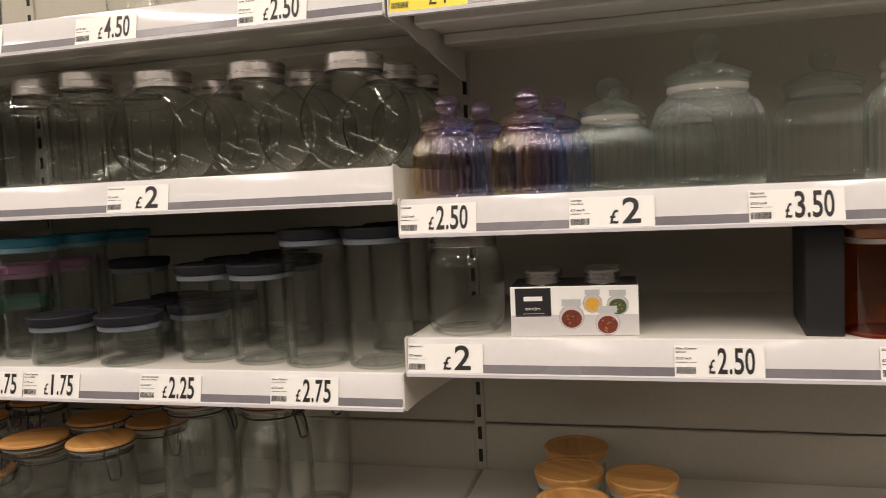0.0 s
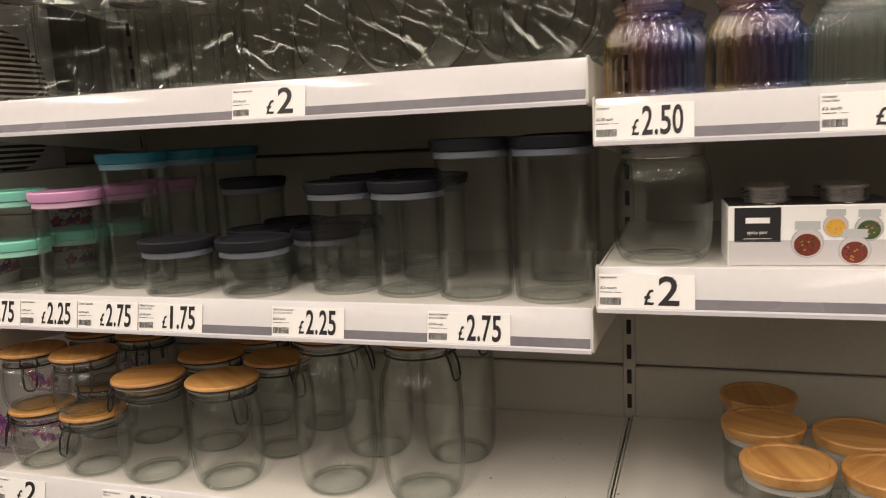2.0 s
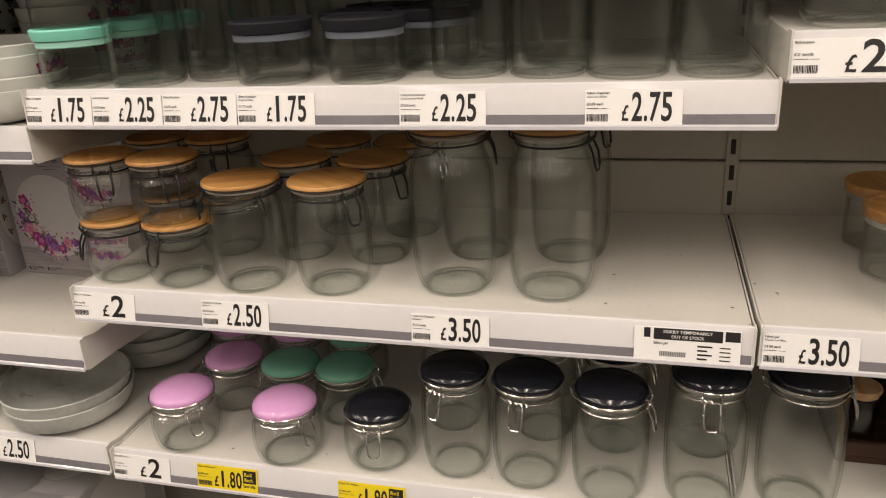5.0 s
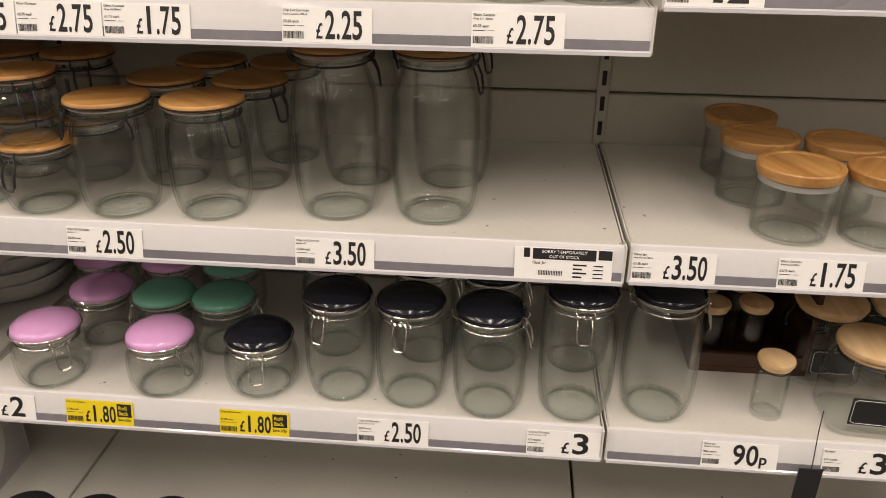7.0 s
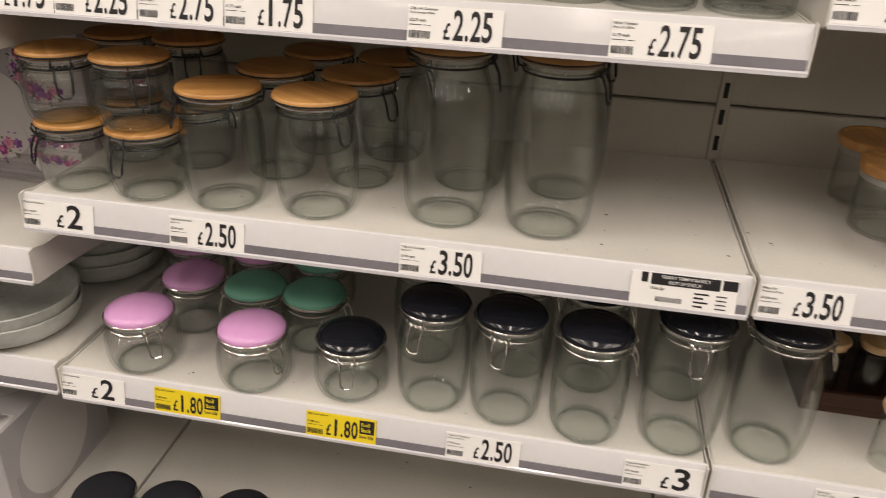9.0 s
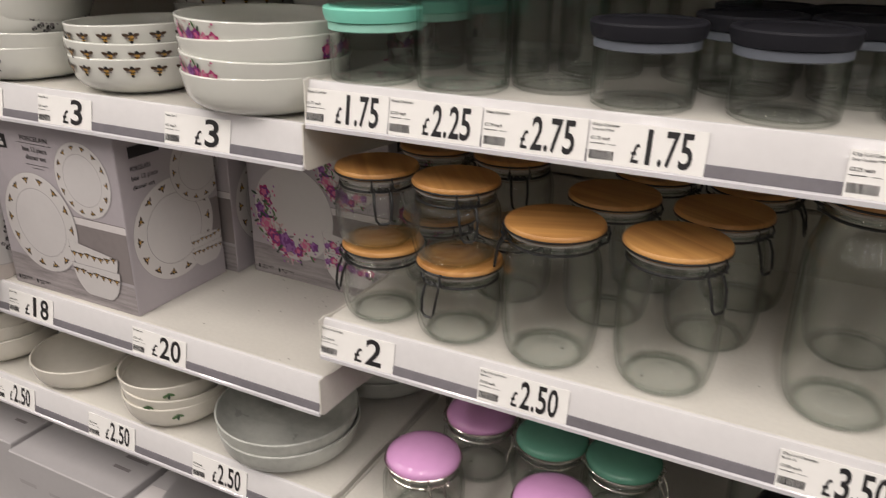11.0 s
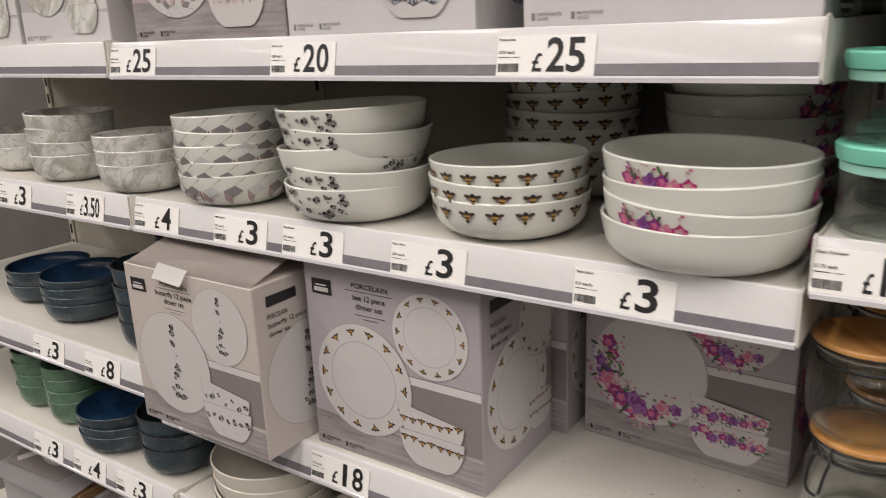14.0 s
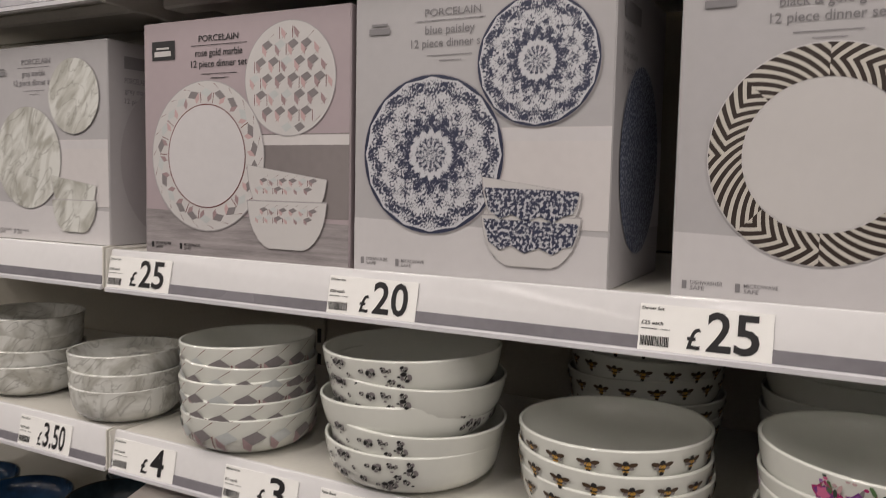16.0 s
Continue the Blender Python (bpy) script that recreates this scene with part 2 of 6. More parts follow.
INK_GREY = plain("grey ink", (0.22, 0.21, 0.22), 0.5)
GLASS = glass("clear glass", (0.995, 0.997, 0.992))
GLASS_THIN = glass("thin canister glass", (0.996, 0.998, 0.994), wobble=0.004)
GLASS_GREEN = glass("greenish pressed glass", (0.975, 0.99, 0.987), ior=1.6, power=2.6, gloss=(0.82, 0.9, 0.9), wobble=0.004)
GLASS_BASE = glass("thick glass base", (0.90, 0.925, 0.91), ior=1.6, gloss=(0.8, 0.82, 0.8), wobble=0.03)
GLASS_FILM = glass("iridescent glass", ior=1.7, wobble=0.008, sheen=0.10, gloss=(1, 1, 1), film=[(0.97, 0.90, 0.66), (0.92, 0.80, 0.78), (0.82, 0.74, 0.88), (0.74, 0.76, 0.97), (0.70, 0.80, 0.98)])
AMBER = glass("amber glass", (0.72, 0.34, 0.11), ior=1.5)
STEEL = principled("brushed steel", (0.62, 0.59, 0.56), 0.28, 1.0, vary=0.1, scale=3, fine=60, stretch=(1, 1, 30), bump=0.03)
COPPER = principled("copper lid", (0.85, 0.42, 0.25), 0.3, 1.0, vary=0.08, fine=80)
WIRE_BLACK = plain("black wire", (0.02, 0.02, 0.02), 0.35, 0.3)
WIRE_STEEL = plain("bright wire", (0.65, 0.62, 0.58), 0.2, 1.0)
RUBBER = plain("clear silicone seal", (0.34, 0.33, 0.30), 0.45)
BAMBOO = wood("bamboo", (0.36, 0.165, 0.045), (0.54, 0.285, 0.09))
PINE = wood("pale pine", (0.55, 0.34, 0.16), (0.74, 0.52, 0.29), along=(45, 2, 45))
DARK_WOOD = wood("dark stained wood", (0.03, 0.012, 0.007), (0.075, 0.03, 0.016), along=(4, 40, 40))
LID_GREY = principled("charcoal plastic lid", (0.018, 0.018, 0.023), 0.55, vary=0.08, spec=0.15)
LID_MINT = principled("mint plastic lid", (0.22, 0.66, 0.52), 0.4, vary=0.04)
LID_PINK = principled("pink plastic lid", (0.66, 0.32, 0.55), 0.4, vary=0.04)
LID_TEAL = principled("teal plastic lid", (0.02, 0.22, 0.32), 0.4, vary=0.06)
SEAL_MINT = principled("mint seal", (0.33, 0.66, 0.55), 0.5, vary=0.04)
SEAL_GREY = principled("grey seal", (0.13, 0.145, 0.175), 0.45, vary=0.04)
SEAL_PINK = principled("pink seal", (0.62, 0.40, 0.55), 0.5, vary=0.04)
SEAL_TEAL = principled("teal seal", (0.20, 0.38, 0.45), 0.5, vary=0.04)
CAP_PINK = principled("glossy lilac cap", (0.66, 0.34, 0.62), 0.2, vary=0.03, bump=0.0)
CAP_GREEN = principled("glossy sea green cap", (0.15, 0.40, 0.29), 0.2, vary=0.04, bump=0.0)
CAP_BLACK = principled("glossy black cap", (0.010, 0.011, 0.016), 0.16, vary=0.05, bump=0.0)
PORCELAIN = principled("white porcelain", (0.67, 0.675, 0.63), 0.13, vary=0.02, scale=3, bump=0.01, rough_vary=0.04)
CREAM = principled("cream stoneware", (0.66, 0.63, 0.56), 0.22, vary=0.04, bump=0.02)
GREY_WARE = principled("pale grey stoneware", (0.44, 0.45, 0.42), 0.3, vary=0.14, scale=14, bump=0.03)
MARBLE_WARE = veined("marbled porcelain", (0.66, 0.66, 0.63), (0.40, 0.39, 0.35), (0.25, 0.245, 0.22))
BLUE_GLAZE = principled("deep blue glaze", (0.015, 0.05, 0.12), 0.18, vary=0.3, scale=14, bump=0.02)
SLATE_GLAZE = principled("slate glaze", (0.035, 0.055, 0.07), 0.25, vary=0.25, scale=14, bump=0.02)
GREEN_GLAZE = principled("sage green glaze", (0.11, 0.20, 0.13), 0.22, vary=0.2, scale=14, bump=0.02)
CARTON_GREY = principled("lilac grey carton", (0.39, 0.36, 0.385), 0.42, vary=0.03, scale=5, bump=0.01)
CARTON_WARM = principled("warm grey carton", (0.52, 0.47, 0.44), 0.42, vary=0.03, scale=5, bump=0.01)
CARTON_WHITE = principled("white carton", (0.43, 0.415, 0.425), 0.4, vary=0.03, scale=5, bump=0.01)
CARTON_MAUVE = principled("mauve carton", (0.39, 0.325, 0.345), 0.42, vary=0.03, scale=5, bump=0.01)
CARTON_BLACK = principled("black carton", (0.012, 0.012, 0.014), 0.45, vary=0.1, bump=0.01)
CARTON_BROWN = principled("raw brown board", (0.30, 0.18, 0.09), 0.8, vary=0.12, scale=20, bump=0.08)
PRINT = {
    "black": INK, "grey": INK_GREY,
    "pale": principled("print pale", (0.58, 0.56, 0.57), 0.42, vary=0.03, bump=0.0),
    "plate": principled("print plate", (0.55, 0.53, 0.525), 0.42, vary=0.02, bump=0.0),
    "well": principled("print plate well", (0.55, 0.53, 0.53), 0.42, vary=0.02, bump=0.0),
    "rim": principled("print rim shade", (0.36, 0.34, 0.35), 0.42, vary=0.03, bump=0.0),
    "shade": principled("print shade", (0.22, 0.195, 0.195), 0.42, vary=0.06, bump=0.0),
    "table": principled("print table", (0.33, 0.30, 0.305), 0.42, vary=0.2, scale=10, stretch=(1, 1, 14), bump=0.0),
    "ledge": principled("print ledge", (0.60, 0.57, 0.57), 0.42, vary=0.03, bump=0.0),
    "umber": plain("print umber", (0.06, 0.035, 0.02), 0.4), "gold": plain("print gold", (0.55, 0.30, 0.04), 0.4), "purple": plain("print purple", (0.16, 0.03, 0.20), 0.4),
    "violet": plain("print violet", (0.30, 0.12, 0.36), 0.4), "pink": plain("print pink", (0.60, 0.14, 0.28), 0.4),
    "blush": plain("print blush", (0.52, 0.36, 0.36), 0.4), "magenta": plain("print magenta", (0.36, 0.02, 0.13), 0.4),
    "green": plain("print green", (0.08, 0.16, 0.06), 0.4), "ink_green": plain("print dark green", (0.03, 0.06, 0.04), 0.4),
    "ash": plain("print ash", (0.22, 0.20, 0.205), 0.4), "rosewood": plain("print rosewood", (0.15, 0.045, 0.045), 0.4),
    "dusk": plain("print dusk", (0.34, 0.24, 0.25), 0.4), "smoke": plain("print smoke", (0.50, 0.52, 0.52), 0.4),
    "red": plain("print red brown", (0.16, 0.03, 0.015), 0.5), "mustard": plain("print mustard", (0.70, 0.38, 0.06), 0.5),
    "leafy": plain("print leafy", (0.05, 0.09, 0.03), 0.5), "marble": MARBLE_WARE,
}
PAISLEY_LEVELS = [(0.0, 0.50), (0.22, 0.52), (0.26, 0.36), (0.30, 0.38), (0.34, 0.60), (0.44, 0.56), (0.54, 0.50), (0.62, 0.48), (0.70, 0.46), (0.75, 0.45), (0.80, 0.54), (0.93, 0.54), (0.975, 0.36), (0.985, 0.9), (1.0, 0.9)]
PAISLEY = {r: speckle("blue ornament %d" % round(r * 1000), (0.53, 0.53, 0.56), (0.034, 0.039, 0.075), r, PAISLEY_LEVELS, 300.0) for r in (0.080, 0.0615)}
PAISLEY_BAND = speckle("blue ornament band", (0.50, 0.50, 0.53), (0.034, 0.039, 0.075), fine=300.0, even=0.54)
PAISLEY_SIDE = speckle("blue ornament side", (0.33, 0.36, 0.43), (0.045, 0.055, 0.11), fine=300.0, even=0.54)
KEY_PRINT = chevrons("key pattern", (0.54, 0.51, 0.46), (0.035, 0.024, 0.02), 0.0765)


# ---- mesh tools ----
def part(name, bm, material, parent=None, label="", smooth=None):
    """Links a bmesh as one mesh object under a thing or part."""
    me = bpy.data.meshes.new(name)
    bm.to_mesh(me)
    bm.free()
    for m in material if isinstance(material, (list, tuple)) else [material]:
        me.materials.append(m)
    if smooth is not None:
        me.shade_smooth()
        me.set_sharp_from_angle(angle=radians(smooth))
    ob = new(name, me)
    ob.parent = parent
    if label:
        ob["label"] = label
    return ob


def thing(name, label, category, group="", m=None):
    ob = tagged(new(name), label, category, group)
    ob.empty_display_size = 0.03
    if m is not None:
        ob.matrix_basis = m
    return ob


def box(x0, x1, y0, y1, z0, z1, bevel=0.0, bm=None, segments=2):
    own = bmesh.new()
    bmesh.ops.create_cube(own, size=1, matrix=Matrix.Translation(((x0 + x1) / 2, (y0 + y1) / 2, (z0 + z1) / 2)) @ Matrix.Diagonal((x1 - x0, y1 - y0, z1 - z0, 1)))
    if bevel:
        bmesh.ops.bevel(own, geom=own.edges[:], offset=bevel, segments=segments, affect="EDGES", profile=0.5)
    if bm is None:
        return own
    me = bpy.data.meshes.new("tmp")
    own.to_mesh(me)
    own.free()
    bm.from_mesh(me)
    bpy.data.meshes.remove(me)
    return bm


def lathe(profile, steps=40, ribs=0, depth=0.0, rib_span=None, close_bottom=False, close_top=False, bm=None, square=0.0, flat=1.0):
    """Turns (radius, height) pairs round the z axis. ribs: fluting; square: 0 round to 1 squarish; flat: squeezes y."""
    bm = bm or bmesh.new()
    rings = []
    for r, z in profile:
        ring = []
        for i in range(steps):
            a = 2 * math.pi * i / steps
            rr = r
            if ribs and rib_span[0] <= z <= rib_span[1]:
                rr = r * (1 + depth * abs(math.sin(a * ribs / 2)) - depth)
            if square:
                k = max(abs(math.cos(a)), abs(math.sin(a)))
                rr *= 1 + square * (min(1 / k, 1.22) - 1)
            ring.append(bm.verts.new((rr * math.cos(a), rr * math.sin(a) * flat, z)))
        rings.append(ring)
    for a, b in zip(rings, rings[1:]):
        for i in range(steps):
            j = (i + 1) % steps
            bm.faces.new((a[i], a[j], b[j], b[i]))
    if close_bottom:
        bm.faces.new(rings[0][::-1])
    if close_top:
        bm.faces.new(rings[-1])
    return bm


def eased(profile, rounds=2):
    """Rounds a profile of (radius, height) pairs by cutting its corners."""
    for _ in range(rounds):
        cut = [profile[0]]
        for (r0, z0), (r1, z1) in zip(profile, profile[1:]):
            cut += [(0.75 * r0 + 0.25 * r1, 0.75 * z0 + 0.25 * z1), (0.25 * r0 + 0.75 * r1, 0.25 * z0 + 0.75 * z1)]
        profile = cut + [profile[-1]]
    return profile


def tube(points, r=0.0015, sides=6, bm=None, closed=False):
    """A wire of round section through the points."""
    bm = bm or bmesh.new()
    pts = [Vector(p) for p in points]
    n = len(pts)
    rings = []
    for i, p in enumerate(pts):
        a = pts[(i - 1) % n] if closed or i else pts[0]
        b = pts[(i + 1) % n] if closed or i < n - 1 else pts[-1]
        d = (b - a).normalized()
        u = d.cross(Vector((0.31, 0.17, 0.93))).normalized()
        v = d.cross(u)
        rings.append([bm.verts.new(p + r * (math.cos(2 * math.pi * k / sides) * u + math.sin(2 * math.pi * k / sides) * v)) for k in range(sides)])
    for a, b in zip(rings, rings[1:] + (rings[:1] if closed else [])):
        for k in range(sides):
            bm.faces.new((a[k], a[(k + 1) % sides], b[(k + 1) % sides], b[k]))
    return bm


def ring(r, z, wire=0.0014, steps=28, bm=None):
    return tube([(r * math.cos(2 * math.pi * i / steps), r * math.sin(2 * math.pi * i / steps), z) for i in range(steps)], wire, 6, bm, True)


def extrude_x(section, x0, x1):
    """A section of (y, z) points drawn out along x."""
    bm = bmesh.new()
    a = [bm.verts.new((x0, y, z)) for y, z in section]
    b = [bm.verts.new((x1, y, z)) for y, z in section]
    bm.faces.new(a)
    bm.faces.new(b[::-1])
    for i in range(len(a)):
        j = (i + 1) % len(a)
        bm.faces.new((a[j], a[i], b[i], b[j]))
    bmesh.ops.recalc_face_normals(bm, faces=bm.faces[:])
    return bm


TEXTS = {}


def text_mesh(body, bold=0.0):
    """The built-in font as a flat mesh, one unit high, upright in x and z and facing -y; with its width."""
    if (body, bold) not in TEXTS:
        cu = bpy.data.curves.new("text", "FONT")
        cu.body, cu.size, cu.offset, cu.resolution_u = body, 1.38, bold, 3
        ob = bpy.data.objects.new("text", cu)
        me = bpy.data.meshes.new_from_object(ob)
        co = np.array([v.co for v in me.vertices]) if len(me.vertices) else np.zeros((1, 3))
        width = float(co[:, 0].max() - co[:, 0].min())
        verts = [(c[0] - co[:, 0].min(), 0.0, c[1]) for c in co]
        faces = [tuple(p.vertices) for p in me.polygons]
        bpy.data.objects.remove(ob)
        TEXTS[body, bold] = (verts, faces, width)
    return TEXTS[body, bold]


def write(bm, body, x, z, height, width=None, y=0.0, bold=0.0):
    """Adds lettering to a bmesh: its lower left corner at x, z; squeezed to the width where one is given."""
    verts, faces, w = text_mesh(body, bold)
    sx = (width / w) if width else height
    vs = [bm.verts.new((x + sx * vx, y, z + height * vz)) for vx, _, vz in verts]
    for f in faces:
        try:
            bm.faces.new([vs[i] for i in f])
        except ValueError:
            pass
    return bm


def flat_rect(bm, x0, x1, z0, z1, y, index=0):
    f = bm.faces.new([bm.verts.new(p) for p in ((x0, y, z0), (x1, y, z0), (x1, y, z1), (x0, y, z1))])
    f.material_index = index
    return f


# ---- printed motifs: lists of (ink, outline) one unit across ----
def oval(ink, cx, cy, rx, ry, turn=0.0, n=9):
    c, s = math.cos(turn), math.sin(turn)
    return (ink, [(cx + rx * math.cos(a) * c - ry * math.sin(a) * s, cy + rx * math.cos(a) * s + ry * math.sin(a) * c) for a in (2 * math.pi * i / n for i in range(n))])


def bee():
    return [oval("umber", -0.30, 0.16, 0.29, 0.12, -0.30), oval("umber", 0.30, 0.16, 0.29, 0.12, 0.30), oval("ash", -0.24, 0.0, 0.18, 0.08, 0.2), oval("ash", 0.24, 0.0, 0.18, 0.08, -0.2), oval("black", 0, 0.24, 0.15, 0.14),
            oval("gold", 0, 0.05, 0.19, 0.10), oval("black", 0, -0.07, 0.20, 0.07), oval("gold", 0, -0.17, 0.17, 0.05), oval("black", 0, -0.29, 0.12, 0.12)]


def butterfly():
    return [oval("black", -0.26, 0.16, 0.26, 0.17, 0.7), oval("ash", -0.22, -0.16, 0.18, 0.13, -0.7), oval("ash", 0.26, 0.16, 0.26, 0.17, -0.7),
            oval("black", 0.22, -0.16, 0.18, 0.13, 0.7), oval("black", 0, 0, 0.05, 0.26)]


def rose(tones, rng):
    out = []
    for k, ink in enumerate(tones):
        r = 0.5 * (1 - 0.24 * k)
        ox, oy = rng.uniform(-0.05, 0.05) * k, rng.uniform(-0.05, 0.05) * k
        out.append((ink, [(ox + r * (0.82 + 0.18 * math.sin(5 * a + k)) * math.cos(a), oy + r * (0.82 + 0.18 * math.sin(5 * a + k)) * math.sin(a)) for a in (2 * math.pi * i / 16 for i in range(16))]))
    return out


def leaf(ink, turn):
    return [oval(ink, 0.25 * math.cos(turn), 0.25 * math.sin(turn), 0.28, 0.09, turn, 7)]


def bouquet(seed, length=3.2, rise=0.9, count=7):
    """A spray of roses, buds and leaves along the x axis, about 'length' units long."""
    rng = random.Random(seed)
    out = []
    for _ in range(count * 4):
        x, y = rng.uniform(-length / 2, length / 2), rng.uniform(-rise, rise) * 0.7
        out += [(i, [(x + 0.9 * px, y + 0.9 * py) for px, py in o]) for i, o in leaf(rng.choice(("green", "ink_green", "blush", "ash")), rng.uniform(0, 6.28))]
    for k in range(count):
        x, y = -length / 2 + length * (k + 0.5) / count, rng.uniform(-0.3, 0.3) * rise
        tones = rng.choice((("magenta", "pink", "blush"), ("purple", "violet", "purple"), ("pink", "blush", "pink"), ("magenta", "purple", "pink"), ("violet", "purple", "violet")))
        s = rng.uniform(0.6, 1.15)
        out += [(i, [(x + s * px, y + s * py) for px, py in o]) for i, o in rose(tones, rng)]
    for _ in range(count * 3):
        x, y = rng.uniform(-length / 2, length / 2) * 1.1, rng.choice((-1, 1)) * rng.uniform(0.4, 0.95) * rise
        out.append(oval(rng.choice(("pink", "magenta", "violet", "blush", "ink_green")), x, y, 0.09, 0.07, 0, 6))
    return out


def facets(nx, ny, seed=3):
    """Slanting blocks in grey and blush with dark slivers, on a unit grid nx by ny."""
    rng = random.Random(seed)
    out = []
    for i in range(nx):
        for j in range(ny):
            x, y = i + 0.5 * (j % 2), j
            out.append((rng.choice(("ash", "ash", "smoke")), [(x, y + 0.5), (x + 0.5, y + 0.75), (x + 0.85, y + 0.45), (x + 0.35, y + 0.15)]))
            out.append((rng.choice(("blush", "dusk", "blush")), [(x, y + 0.5), (x + 0.35, y + 0.15), (x + 0.30, y - 0.25), (x + 0.02, y + 0.05)]))
            out.append(("rosewood", [(x + 0.5, y + 0.75), (x + 0.55, y + 0.78), (x + 0.98, y + 1.10), (x + 0.93, y + 1.10)]))
            if rng.random() < 0.5:
                out.append(("rosewood", [(x + 0.86, y - 0.2), (x + 0.91, y - 0.2), (x + 0.91, y + 0.5), (x + 0.86, y + 0.5)]))
    return out


def moved(motif, x, y, s, turn=0.0):
    c, q = math.cos(turn), math.sin(turn)
    return [(i, [(x + s * (px * c - py * q), y + s * (px * q + py * c)) for px, py in o]) for i, o in motif]


def printed(name, motifs, surface, parent, label=""):
    """Prints motifs onto a surface: surface(u, v, lift) gives the place in space."""
    bm, inks = bmesh.new(), []
    for k, (ink, outline) in enumerate(motifs):
        if ink not in inks:
            inks.append(ink)
        lift = 0.0002 + 0.0000035 * k
        vs = [bm.verts.new(surface(u, v, lift)) for u, v in outline]
        try:
            bm.faces.new(vs).material_index = inks.index(ink)
        except ValueError:
            pass
    return part(name, bm, [PRINT[i] for i in inks], parent, label)


def place(ob, spots):
    """Puts a built thing at the first pose and copies of it at the others."""
    made = [ob]
    ob.matrix_basis = spots[0]
    for m in spots[1:]:
        made.append(copy_thing(ob, m))
    return made


# ---- structure: hall, floor, ceiling and the long run of shelving ----
BAY_X = {"a": (-0.346, 0.657), "b": (-1.352, -0.350), "c": (-2.356, -1.356), "d": (-3.360, -2.360)}
FRONT, BACK = 1.045, 1.500
HALL = (-9.0, 6.0, -16.0, 1.62, 3.4)
FLOOR_TILE = principled("vinyl floor", (0.17, 0.16, 0.15), 0.3, vary=0.08, scale=2.5, bump=0.02)
CEILING = principled("ceiling tile", (0.5, 0.49, 0.47), 0.8, vary=0.05, bump=0.05)
WALL = principled("plain wall", (0.14, 0.13, 0.12), 0.7, vary=0.06, bump=0.04)
hx0, hx1, hy0, hy1, hz = HALL
tagged(part("floor", box(hx0, hx1, hy0, hy1, -0.1, 0.0), FLOOR_TILE), "pale grey vinyl shop floor", "floor", kind="structure")
tagged(part("ceiling", box(hx0, hx1, hy0, hy1, hz, hz + 0.1), CEILING), "plain white shop ceiling", "ceiling", kind="structure")
for wname, dims in (("wall_south", (hx0, hx1, hy0 - 0.1, hy0, 0, hz)), ("wall_west", (hx0 - 0.1, hx0, hy0, hy1, 0, hz)),
                    ("wall_east", (hx1, hx1 + 0.1, hy0, hy1, 0, hz)), ("wall_north", (hx0, hx1, hy1, hy1 + 0.1, 0, hz))):
    tagged(part(wname, box(*dims), WALL), "plain painted shop wall", "wall", kind="structure")

LAMP_BODY = principled("lamp housing", (0.7, 0.7, 0.7), 0.4, vary=0.03)
for y0, y1, share, width in LAMP_STRIPS:
    lamp = thing("strip_lamp", "long slim white ceiling strip lamp", "lamp", "ceiling strip lamps")
    part("housing", box(-0.13, 0.13, y0, y1, LAMP_Z, LAMP_Z + 0.05, 0.006), LAMP_BODY, lamp)
    part("hanger", box(-0.01, 0.01, y0 + 0.3, y0 + 0.32, LAMP_Z + 0.05, hz), LAMP_BODY, lamp)
    part("hanger", box(-0.01, 0.01, y1 - 0.32, y1 - 0.3, LAMP_Z + 0.05, hz), LAMP_BODY, lamp)
    place(lamp, [pose(lx, 0, 0) for lx in LAMP_X])

SHELF_Z = {"a": (1.742, 1.436, 1.238, 0.884, 0.580), "b": (1.746, 1.484, 1.186, 0.881, 0.580),
           "c": (1.742, 1.374, 1.134, 0.788, 0.586), "d": (1.742, 1.376, 1.134, 0.826, 0.586)}
DECK_Z = 0.195

# back panels and slotted uprights
wall_back = tagged(new("wall_back"), "off-white painted steel back panels of the shelving", "wall", kind="structure")
for bay, (x0, x1) in BAY_X.items():
    for z0, z1 in ((0.05, 0.573), (0.577, 0.973), (0.977, 1.373), (1.377, 1.773), (1.777, 2.198)):
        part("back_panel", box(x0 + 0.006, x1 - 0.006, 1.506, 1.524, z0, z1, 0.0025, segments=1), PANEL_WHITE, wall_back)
slot_bm = box(-0.004, 0.004, -0.0012, 0.0, -0.013, 0.013)
slot_me = bpy.data.meshes.new("slot")
slot_bm.to_mesh(slot_me)
slot_bm.free()
slot_me.materials.append(SLOT_BLACK)
for ux in (-3.359, -2.358, -1.354, -0.348, 0.659):
    up = thing("shelf_upright", "off-white steel upright with a row of black slots", "shelf upright", "slotted uprights")
    up.matrix_basis = pose(ux, 1.5, 0)
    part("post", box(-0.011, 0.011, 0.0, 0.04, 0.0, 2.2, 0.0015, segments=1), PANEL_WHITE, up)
    for k in range(40):
        s = new("slot", slot_me)
        s.parent, s.location = up, (0, 0, 0.22 + 0.046 * k)


